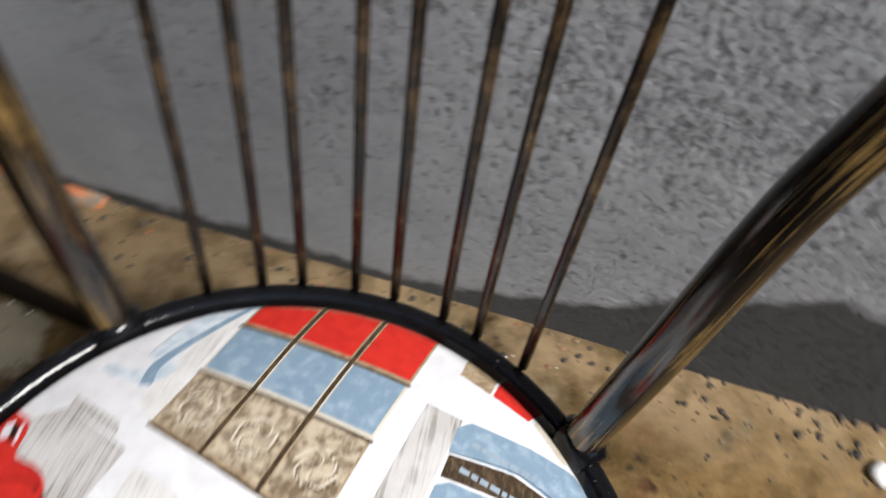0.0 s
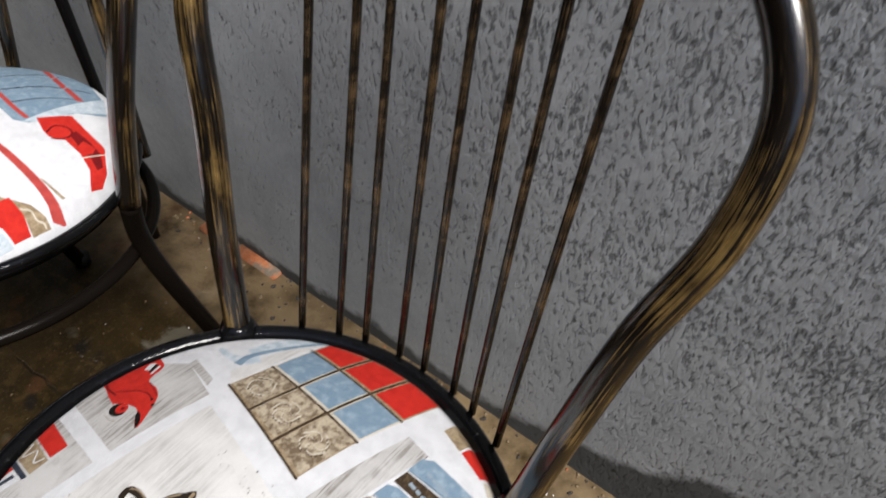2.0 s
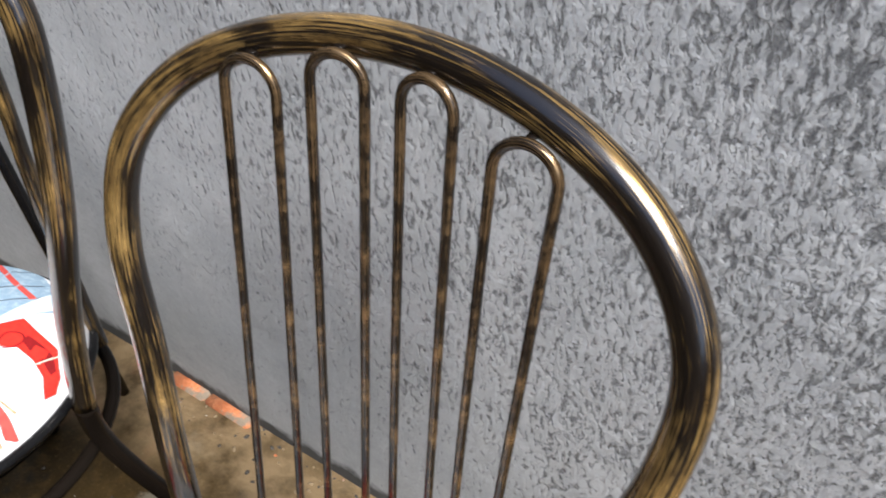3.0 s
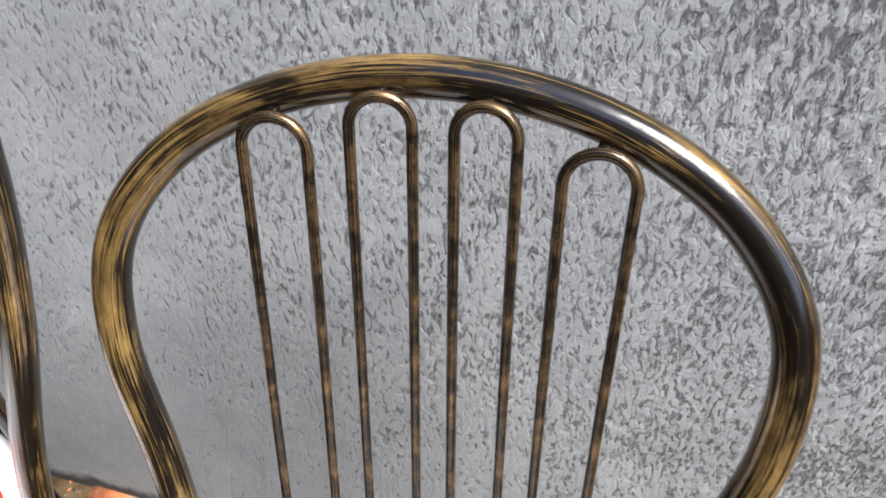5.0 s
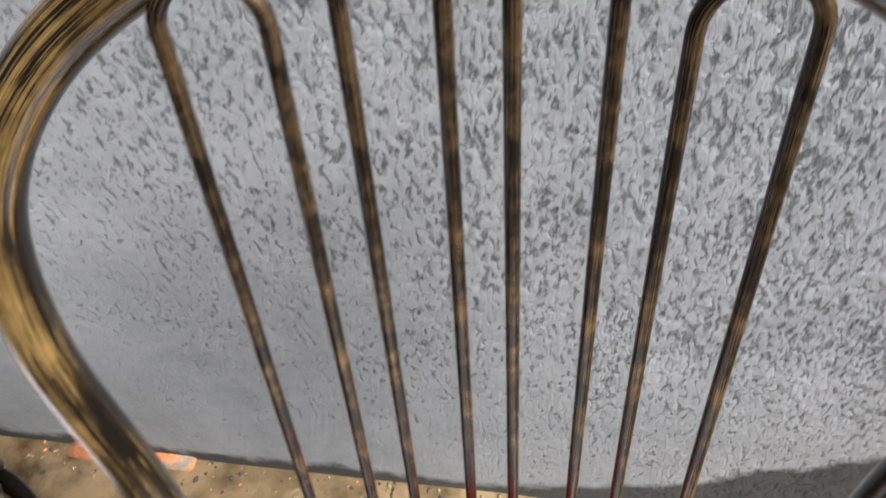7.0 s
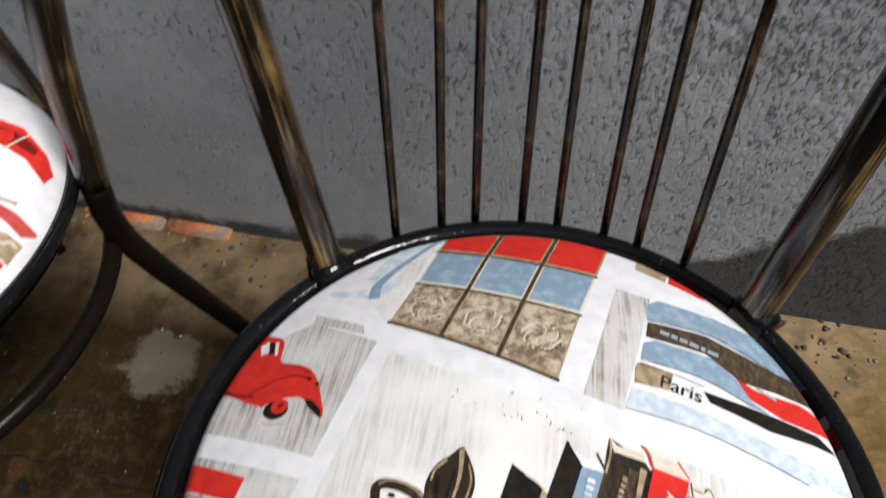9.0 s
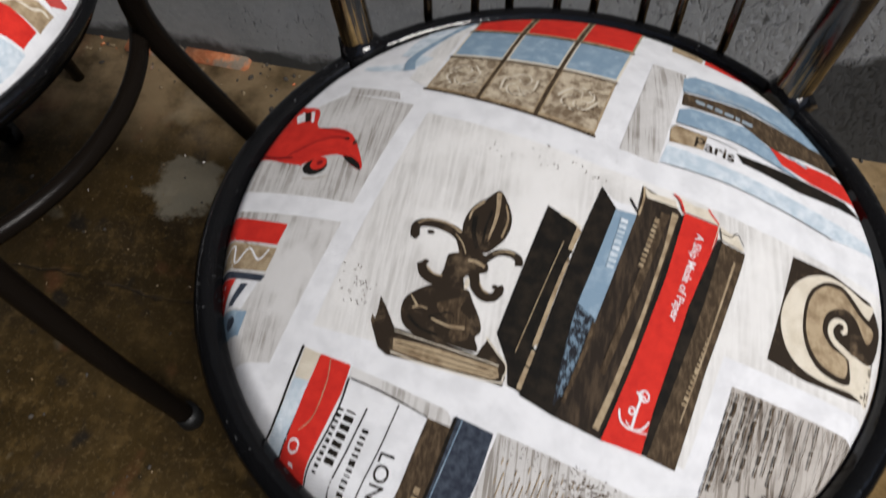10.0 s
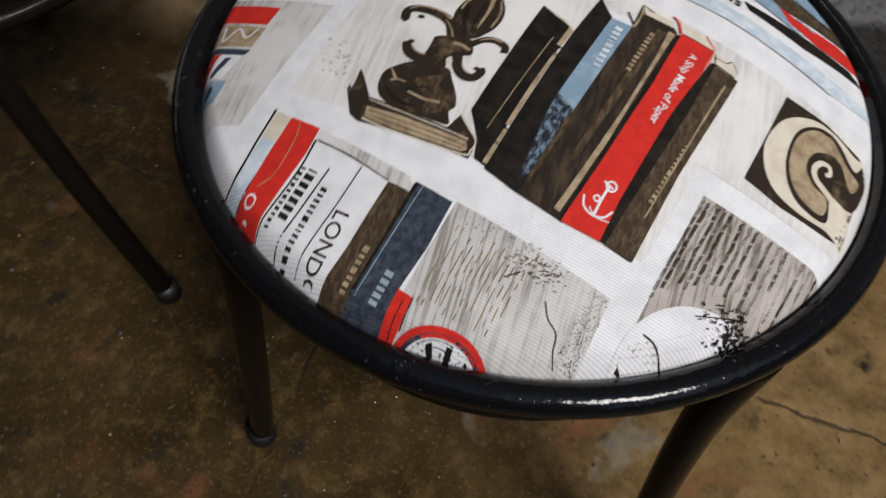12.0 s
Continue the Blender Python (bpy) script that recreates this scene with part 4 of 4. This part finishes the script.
    k.shape("print_book", "red", [(-9.31, -12.24), (-7.47, -12.46), (-7.49, -14.46), (-7.85, -17.60), (-8.52, -18.47), (-10.17, -17.57), (-9.72, -16.61), (-9.55, -14.28)])
    k.shape("print_stroke", "tan", *strokes([(-8.69, -12.36), (-8.49, -13.52), (-8.62, -15.24), (-9.19, -16.08)], (0.05, 0.05)))
    k.shape("print_book", "white", [(-7.33, -13.09), (-2.77, -13.91), (-3.14, -17.39), (-3.63, -19.97), (-7.13, -19.12), (-8.35, -18.40)])
    k.shape("print_stroke", "black", *strokes([(-7.33, -13.09), (-7.45, -15.02), (-8.26, -18.31)], (0.13, 0.10)), *strokes([(-5.87, -14.26), (-6.29, -16.48), (-6.68, -18.17), (-6.70, -19.04)], (0.10, 0.10)), *strokes([(-4.32, -13.71), (-4.63, -15.85), (-5.04, -17.84), (-5.23, -19.50)], (0.08, 0.08)), *strokes([(-7.24, -13.08), (-5.17, -13.38), (-2.74, -13.91)], (0.10, 0.06)))
    k.shape("print_book", "brown", [(-2.70, -13.93), (-1.26, -14.06), (-1.54, -16.44), (-1.99, -18.68), (-2.23, -20.22), (-3.69, -19.98), (-3.14, -17.39)])
    k.shape("print_book", "navy", [(-1.39, -13.48), (0.63, -13.74), (0.49, -16.02), (0.08, -18.17), (-0.01, -20.21), (-2.23, -20.22), (-1.99, -18.68), (-1.59, -15.92)])
    k.shape("print_stroke", "black", *strokes([(-1.36, -13.56), (-1.62, -16.20), (-2.00, -19.19)], (0.19, 0.16)))
    k.shape("print_stroke", "blue", *strokes([(-1.01, -13.58), (-1.35, -16.13), (-1.78, -19.14)], (0.05, 0.05)))
    k.shape("print_book", "red", [(0.05, -18.15), (0.84, -18.26), (0.80, -19.63), (0.60, -20.23), (-0.08, -20.19)])
    k.shape("print_stroke", "black", *strokes([(0.49, -18.52), (0.41, -19.52), (0.39, -20.13)], (0.05, 0.05)), *strokes([(0.87, -18.26), (0.86, -19.62)], (0.06, 0.06)))
    k.words("O Codigo", "white", (-9.5, -16.4), 0.95, -97)
    k.shape("print_stroke", "black", *bars(-6.9, -14.55, -99, (0.1, 0.3, 0.28, 0.28, 0.28, 0.28, 0.3), 0.56), *bars(-7.32, -14.55, -99, (0.12, 0.2, 0.14, 0.2, 0.16, 0.22, 0.14, 0.2, 0.14, 0.2, 0.12), 0.26))
    k.shape("print_stroke", "black", *bars(-5.78, -15.2, -97, (0.2, 0.14, 0.16, 0.16, 0.14, 0.3, 0.14, 0.1, 0.16, 0.16, 0.2, 0.26, 0.14, 0.16), 0.36))
    k.words("LONDON", "black", (-4.5, -15.9), 1.12, -94)
    k.shape("print_stroke", "tan", *bars(-2.35, -17.0, -96, (0.3, 0.14, 0.18, 0.3, 0.16, 0.2, 0.14), 0.3))
    k.shape("print_stroke", "soft_blue", *bars(-0.85, -17.6, -96, (0.26, 0.24, 0.16, 0.2, 0.2), 0.42))
    # half a clock face at the rim
    k.shape("print_clock", "red", oval(3.35, -21.2, 2.95, 2.45, 0, 48))
    k.shape("print_clock", "navy", oval(3.35, -21.2, 2.68, 2.18, 0, 48))
    k.shape("print_clock", "white", oval(3.35, -21.2, 2.5, 2.02, 0, 48))
    k.shape("print_stroke", "black", *[strokes([(3.35 + 1.5 * math.cos(radians(a)), -21.2 + 1.22 * math.sin(radians(a))), (3.35 + 2.3 * math.cos(radians(a)), -21.2 + 1.86 * math.sin(radians(a)))], (0.26, 0.32))[j] for a in range(12, 180, 26) for j in range(6)])
    k.shape("print_stroke", "black", *strokes([(3.35, -21), (3.0, -19.6)], (0.14, 0.08)))
    # a pale dial, and the wavy grain of the dark board above it
    k.shape("print_dial", "white", oval(14.2, -16.2, 4.0, 3.75, 30, 60))
    dash = []
    for i in range(22):
        x, long = 11.4 + 0.26 * i + 0.008 * i * i, 6.8 - 0.2 * i - 2.0 * (i % 3 == 1)
        w = (0.13 - 0.003 * i) * (1.0 if i % 2 else 0.6)
        y = -8.0 + 0.02 * i
        while long > 0.3:
            h = mark.uniform(0.25, 0.9)
            if math.hypot(x - 14.2, y - h - 0.1 + 16.2) < 4.1:
                break
            dash += strokes([(x, y), (x - 0.06 * h + mark.gauss(0, 0.025), y - h / 2), (x - 0.12 * h, y - h)], (w * mark.uniform(0.6, 1.1), w * mark.uniform(0.5, 1.0)))[::2 if i % 4 == 2 else 1]
            x, y, long = x - 0.13 * h, y - h - mark.uniform(0.02, 0.12), long - h
    k.shape("print_stroke", "brown", *dash)
    # speckled edges and a knot on the pale board
    k.shape("print_stroke", "sepia", *[oval(mark.uniform(8.1, 9.1) - 0.2 * (u := mark.random()) ** 2, -14.5 - 3.4 * u, mark.uniform(0.02, 0.06), 0.022, mark.uniform(0, 180), 6) for i in range(190)])
    k.shape("print_stroke", "brown", *[oval(mark.gauss(5.6, 0.75), mark.gauss(-14.75, 0.3), mark.uniform(0.04, 0.13), 0.03, mark.uniform(-30, 50), 6) for i in range(110)])
    k.shape("print_stroke", "sepia", *[strokes([(x, y), (x - 0.08, y - h)], (0.05, 0.09))[0] for x, y, h in [(mark.uniform(1.0, 5.0), -13.8 - abs(mark.gauss(0, 0.5)), mark.uniform(0.1, 0.3)) for i in range(60)]])
    k.shape("print_stroke", "tan", *[strokes([(x, -14.6), (x - 0.2, -16.4), (x - 0.3, -18.4)], (0.05, 0.04))[j] for x in [1.4 + 0.27 * i for i in range(15)] for j in range(12) if mark.random() < 0.55])
    k.shape("print_stroke", "sepia", *strokes([(6.5, -15.9), (6.9, -16.5), (7.5, -16.9), (7.7, -17.6), (8.0, -18.1)], (0.05, 0.04)), *strokes([(4.3, -15.8), (4.9, -15.3)], (0.05, 0.08)))
    # ink foliage and a hand on the dial
    k.shape("print_stroke", "black", *strokes([(11.1, -15.0), (11.8, -15.15), (12.65, -15.7)], (0.09, 0.12)), *strokes([(10.6, -16.7), (10.9, -16.75)], (0.25, 0.1)))
    k.shape("print_stroke", "black", *[oval(15.3 + mark.gauss(0, 0.8), -12.9 + mark.gauss(0, 0.6), mark.uniform(0.04, 0.13), mark.uniform(0.02, 0.06), mark.uniform(0, 180), 7) for i in range(260)])
    k.shape("print_stroke", "black", *strokes([(13.0, -13.1), (13.8, -12.7), (14.6, -12.3)], (0.05, 0.05)))


def plain_print(cushion):
    """The neighbour's piece of the same cotton, cut elsewhere: book spines, bands, the lorry's bonnet."""
    k = Print(cushion, turn=0.0)
    k.shape("print_panel", "panel_mid", [(-19, -6), (-19, 8), (4, 9), (2, -7)])
    k.shape("print_book", "blue", [(-17.3, 14.1), (-15.7, 17.6), (-12.4, 20.0), (-5.3, 20.6), (-0.2, 19.5), (6.1, 17.4), (9.3, 15.4), (8.1, 12.6), (8.2, 6.9), (7.1, 5.9), (4.1, 6.2), (-0.5, 5.5)])
    k.shape("print_stroke", "navy", *strokes([(-11.0, 12.1), (-9.9, 18.3), (-5.1, 20.0)], (0.28, 0.22)), *strokes([(-3.5, 8.4), (-3.7, 15.3), (-1.4, 19.2)], (0.28, 0.22)), *strokes([(0.4, 7.3), (1.1, 13.6), (3.2, 17.6)], (0.28, 0.22)), *strokes([(3.8, 7.5), (4.2, 12.1), (6.1, 16.6)], (0.22, 0.17)))
    k.shape("print_book", "pale_blue", [(7.7, 6.6), (6.4, 11.9), (5.1, 18.0), (8.7, 15.8), (8.0, 12.0), (8.3, 7.4)])
    k.shape("print_book", "dusty_red", *strokes([(-13.9, 18.3), (-8.6, 18.2), (-0.1, 15.8), (5.5, 14.8)], (0.66, 0.77)), *strokes([(-5.7, 9.0), (1.4, 7.9), (4.9, 7.4), (7.3, 7.3)], (0.55, 0.55)))
    k.shape("print_stroke", "soft_blue", *strokes([(-10.7, 17.3), (-10.9, 19.5)], (0.17, 0.17)), *strokes([(-5.1, 15.6), (-8.1, 19.0)], (0.17, 0.17)), *strokes([(-0.1, 14.0), (-3.6, 17.9)], (0.17, 0.17)), *strokes([(3.2, 13.4), (0.7, 16.8)], (0.17, 0.17)))
    k.shape("print_lorry", "red", [(7.7, 8.1), (8.4, 11.7), (10.9, 11.4), (14.4, 11.2), (17.4, 9.0), (18.5, 7.4), (18.7, 6.0), (16.7, 7.6), (14.4, 8.3), (12.1, 8.3), (11.0, 7.2), (10.0, 7.3)])
    k.shape("print_wheel", "dark_red", [(11.4, 9.3), (11.1, 10.3), (13.3, 10.4), (15.0, 10.2), (16.8, 9.1), (16.9, 8.3), (15.3, 8.8), (13.7, 8.8)])
    k.shape("print_lorry", "red", [(13.3, 8.8), (12.8, 9.9), (14.2, 10.3), (14.8, 9.4), (14.6, 8.5)])
    k.shape("print_wheel", "dark_red", *strokes([(10.3, 7.4), (9.6, 8.9), (10.4, 9.9), (11.5, 9.5), (11.8, 8.2), (11.3, 7.2)], (0.22, 0.22)))
    k.shape("print_stroke", "cream", *strokes([(15.0, 8.1), (15.1, 9.3), (15.3, 10.7)], (0.17, 0.17)))
    k.shape("print_stroke", "tan", *strokes([(15.6, 2.8), (17.1, 2.9), (18.6, 3.0)], (0.17, 0.33)))
    k.shape("print_book", "dusty_red", *strokes([(6.4, 1.2), (9.8, 2.2), (12.7, 2.3), (15.9, 2.2), (18.4, 1.8), (20.0, 1.1)], (0.66, 1.10)))
    k.shape("print_book", "tan", [(13.5, -2.9), (16.2, -1.1), (17.6, 0.0), (19.3, 0.3), (20.0, 0.1), (19.9, -1.8), (18.4, -1.3)])
    k.shape("print_stroke", "cream", *strokes([(17.5, -1.1), (18.2, -0.4), (19.2, -0.6), (19.6, -0.2), (19.9, -0.3)], (0.17, 0.17)))
    k.shape("print_book", "red", [(14.3, -4.7), (15.8, -2.5), (16.0, -1.0), (18.2, -1.2), (19.8, -1.9), (19.6, -3.6), (18.3, -3.6), (15.6, -5.7)])
    k.shape("print_book", "pale_blue", [(16.7, -6.6), (18.6, -3.9), (19.7, -3.8), (19.3, -6.1), (18.1, -8.2)])


OWN_HOOP = [(0.147, 0.141, -0.05), (0.1546, 0.1467, 0.003), (0.1692, 0.1567, 0.115), (0.1852, 0.1724, 0.216), (0.2076, 0.1898, 0.3038),
            (0.2045, 0.2103, 0.3761), (0.1629, 0.2307, 0.433), (0.09, 0.2446, 0.471), (0, 0.2499, 0.4846)]
WIDE_HOOP = [(0.201, 0.0955, -0.046), (0.214, 0.0855, 0.02), (0.24, 0.09, 0.15), (0.281, 0.097, 0.295), (0.304, 0.1, 0.408),
             (0.298, 0.103, 0.465), (0.24, 0.112, 0.525), (0.13, 0.12, 0.565), (0, 0.123, 0.575)]


def build_chair(where, label, prints, half, reach, snug=True):
    """A round-seated metal chair: rim, domed cushion, bent hoop back with four hairpins, splayed legs, ring."""
    chair = new("metal_chair")
    tagged(chair, label, "chair", group="metal chairs along the wall")
    chair.matrix_world = where

    def on_floor(x, y):
        """The local place under (x, y) that touches the floor."""
        z = -0.43
        for _ in range(4):
            z -= (where @ Vector((x, y, z))).z / where[2][2]
        return Vector((x, y, z))

    size, rim, shift = (1.0, 1.0, Vector()) if snug else (0.98, 0.955, Vector((0.015, 0, 0.022)))
    ring = [shift + Vector((rim * RC * math.cos(a), rim * RC * math.sin(a), 0)) for a in (2 * math.pi * i / 96 for i in range(96))]
    part("seat_rim", tube(ring, RT if snug else 0.006, 16, True), M["enamel"], chair, "glossy black enamelled seat rim")
    pan = bmesh.new()
    bmesh.ops.create_cone(pan, cap_ends=True, segments=64, radius1=0.204 * size ** 3, radius2=0.204 * size ** 3, depth=0.008, matrix=Matrix.Translation(shift + Vector((0, 0, -0.017))))
    part("seat_pan", pan, M["enamel"], chair, "black board under the cushion")
    cushion = part("cushion", cushion_mesh(), M["white"], chair, "domed cushion in white bookshelf-print cotton")
    if not snug:
        cushion.matrix_local = Matrix.Translation((0.015, 0, 0.035)) @ Matrix.Diagonal((0.97, 0.97, 1.0, 1))
    prints(cushion)
    # hoop, running on into the two rear legs
    line = spline([(-x, y, z) for x, y, z in half[1:]] + half[1:-1][::-1], 10)
    part("back_hoop", tube(line, 0.0125, 22), M["metal"], chair, "black tube hoop brushed with gold")
    for s in (-1, 1):
        x, y, z = half[0]
        foot = on_floor(s * reach[0], reach[1])
        line = spline([(s * half[1][0], half[1][1], half[1][2]), (s * x, y, z), Vector((s * x, y, z - 0.02)).lerp(foot, 0.2), foot], 8)
        leg = part("leg", tube(line, 0.0118, 14), M["legmetal"], chair)
        part("rubber_foot", tube([foot + Vector((0, 0, 0.024)), foot + Vector((0, 0, 0.003)), foot], [0.0142, 0.0148, 0.0125], 16), M["rubber"], leg, "black rubber foot cap")
        foot = on_floor(s * reach[2], reach[3])
        line = spline([(s * 0.15, -0.142, -0.004), (s * 0.153, -0.143, -0.1), (s * 0.172, -0.146, -0.26), foot], 8)
        leg = part("leg", tube(line, 0.0118, 14), M["legmetal"], chair)
        part("rubber_foot", tube([foot + Vector((0, 0, 0.026)), foot + Vector((0, 0, 0.003)), foot], [0.0145, 0.0152, 0.013], 16), M["rubber"], leg, "black rubber foot cap")
        if snug:
            part("weld_bead", lump((s * half[1][0], half[1][1], 0.006), 0.0185, 3 + s, 0.85), M["enamel"], chair)
    brace = [Vector((0.178 * math.cos(a), 0.178 * math.sin(a), -0.095)) for a in (2 * math.pi * i / 80 for i in range(80))]
    if not snug:
        brace = [Vector((p.x * 1.19, p.y * 1.19, -0.066)) for p in brace]
    part("brace_ring", tube(brace, 0.0085, 12, True), M["legmetal"], chair, "black ring brace between the legs")
    if not snug:
        # the wider chair has an inner hoop of thinner tube
        for s in (-1, 1):
            part("back_post", tube(spline([(s * 0.129, 0.17, 0.0), (s * 0.1, 0.1746, 0.18), (s * 0.09, 0.1765, 0.375), (s * 0.08, 0.14, 0.55)], 8), 0.0085, 12), M["metal"], chair, "brown-gold back post")
        return chair
    # hairpin rods: two feet on the rim and one rounded head under the hoop
    for x0, y0, x1, y1, u0, v0, u1, v1, top in (
            (-0.1113, 0.189, -0.0770, 0.2040, -0.1125, 0.2245, -0.0730, 0.2275, 0.4626), (-0.0511, 0.213, -0.0142, 0.2190, -0.0472, 0.2295, -0.0117, 0.2345, 0.4780),
            (0.0142, 0.219, 0.0511, 0.2130, 0.0122, 0.2355, 0.0482, 0.2320, 0.4763), (0.0767, 0.205, 0.1113, 0.1900, 0.0738, 0.2305, 0.1138, 0.2275, 0.4577)):
        r = math.hypot(u1 - u0, v1 - v0) / 2
        a0, a1 = Vector((x0, y0, 0.004)), Vector((x1, y1, 0.004))
        b0, b1 = Vector((u0, v0, top - r)), Vector((u1, v1, top - r))
        mid, side = (b0 + b1) / 2, (b0 - b1) / 2
        arc = [mid + side * math.cos(a) + Vector((0, 0.003, 1)).normalized() * (r * math.sin(a)) for a in (math.pi * i / 14 for i in range(15))]
        line = [a0.lerp(b0, i / 20) for i in range(20)] + arc + [b1.lerp(a1, i / 20) for i in range(1, 21)]
        part("back_rod", tube(line, 0.0036, 10), M["rod"], chair, "thin bent rod, black and gold")
        part("weld_bead", lump((mid.x, mid.y + 0.005, top + 0.0025), 0.004, x0 * 50, 0.45), M["legmetal"], chair)
    return chair


build_chair(pose(0.0097, 0.0536, 0.4388, -6.22, 1.12, -0.06), "black and gold metal chair with round book-print cushion", books_print, OWN_HOOP, (0.18, 0.222, 0.2, -0.15))
build_chair(pose(-0.567, 0.16, 0.4388, -6.0, 0, 0), "wider metal chair beside it with red and white cushion", plain_print, WIDE_HOOP, (0.22, 0.213, 0.19, -0.14), snug=False)


# ---------------------------------------------------------------- small things along the wall
def wall_line(x, off=0.0):
    """A place on the floor at the wall's foot, off metres in front of it."""
    a = radians(WALL_TURN)
    return x, WALL_Y + math.tan(a) * x - off


rng = random.Random(4)
for x0, x1 in ((-0.68, -0.585), (-0.58, -0.47)):
    c = wall_line((x0 + x1) / 2, 0.004)
    ob = part("brick", box(-(x1 - x0) / 2, (x1 - x0) / 2, -0.016, 0.02, -0.01, 0.009, 0.003), M["brick"])
    ob.matrix_world = pose(c[0], c[1], 0.0, 3, 0, WALL_TURN)
    tagged(ob, "orange clay brick edge bare at the wall's foot", "brick", group="bare bricks")


def debris(name, mat, count, sizes, band, label):
    """Crumbs of mortar and grit along the foot of the wall."""
    bm = bmesh.new()
    for i in range(count):
        x = rng.uniform(-0.75, 0.75)
        off = rng.uniform(*band) * (0.35 + 0.65 * rng.random())
        px, py = wall_line(x, off)
        r = rng.uniform(*sizes)
        bmesh.ops.create_icosphere(bm, subdivisions=1, radius=1, matrix=pose(px, py, r * 0.3, rng.uniform(-30, 30), rng.uniform(-30, 30), rng.uniform(0, 360)) @ Matrix.Diagonal((r * rng.uniform(0.7, 1.7), r, r * 0.55, 1)))
    return tagged(part(name, bm, M[mat]), label, "debris", kind="stuff")


debris("mortar_crumbs", "stone", 150, (0.001, 0.0035), (0.0, 0.09), "tan mortar crumbs scattered along the wall's foot")
debris("dark_grit", "grit", 150, (0.001, 0.0045), (0.0, 0.1), "dark grit lying at the foot of the wall")
debris("lime_chips", "white_paint", 9, (0.0008, 0.002), (0.01, 0.09), "white lime chips on the floor by the wall")
debris("brick_chips", "brick", 22, (0.001, 0.004), (0.0, 0.08), "orange brick chips on the floor by the wall")

def scatter(name, mat, count, sizes, spread, label):
    """Loose bits lying anywhere within a stretch of floor."""
    bm = bmesh.new()
    x0, x1, y0, y1 = spread
    for i in range(count):
        r = rng.uniform(*sizes) * (0.5 + 0.5 * rng.random())
        bmesh.ops.create_icosphere(bm, subdivisions=1, radius=1, matrix=pose(rng.uniform(x0, x1), rng.uniform(y0, y1), r * 0.25, rng.uniform(-25, 25), rng.uniform(-25, 25), rng.uniform(0, 360)) @ Matrix.Diagonal((r * rng.uniform(0.7, 1.8), r, r * 0.5, 1)))
    return tagged(part(name, bm, M[mat]), label, "debris", kind="stuff")


scatter("floor_grit", "grit", 170, (0.0012, 0.004), (-0.75, 0.55, -0.4, 0.36), "dark grit strewn over the cement floor")
scatter("floor_sand", "stone", 170, (0.0008, 0.0026), (-0.75, 0.6, -0.4, 0.38), "tan sand grains on the cement floor")
scatter("floor_chips", "white_paint", 16, (0.0008, 0.002), (-0.7, 0.55, -0.4, 0.4), "tiny white chips on the cement floor")
scatter("rubble", "grit", 22, (0.003, 0.009), (0.36, 0.62, 0.4, 0.455), "dark mortar rubble heaped at the wall's foot")

pole = part("metal_pole", tube([Vector((-0.735, 0.452, 0.0)), Vector((-0.735, 0.452, 0.5)), Vector((-0.74, 0.456, 1.1))], 0.009, 14), M["enamel"])
tagged(pole, "thin black metal pole standing close to the wall", "pole")

scrap = part("plastic_scrap", lump((0.0, 0.0, 0.0), 0.017, 7, 0.5), M["white_paint"])
scrap.matrix_world = pose(0.615, 0.386, 0.006, 0, 0, 30)
tagged(scrap, "small white plastic scrap lying on the floor", "scrap")
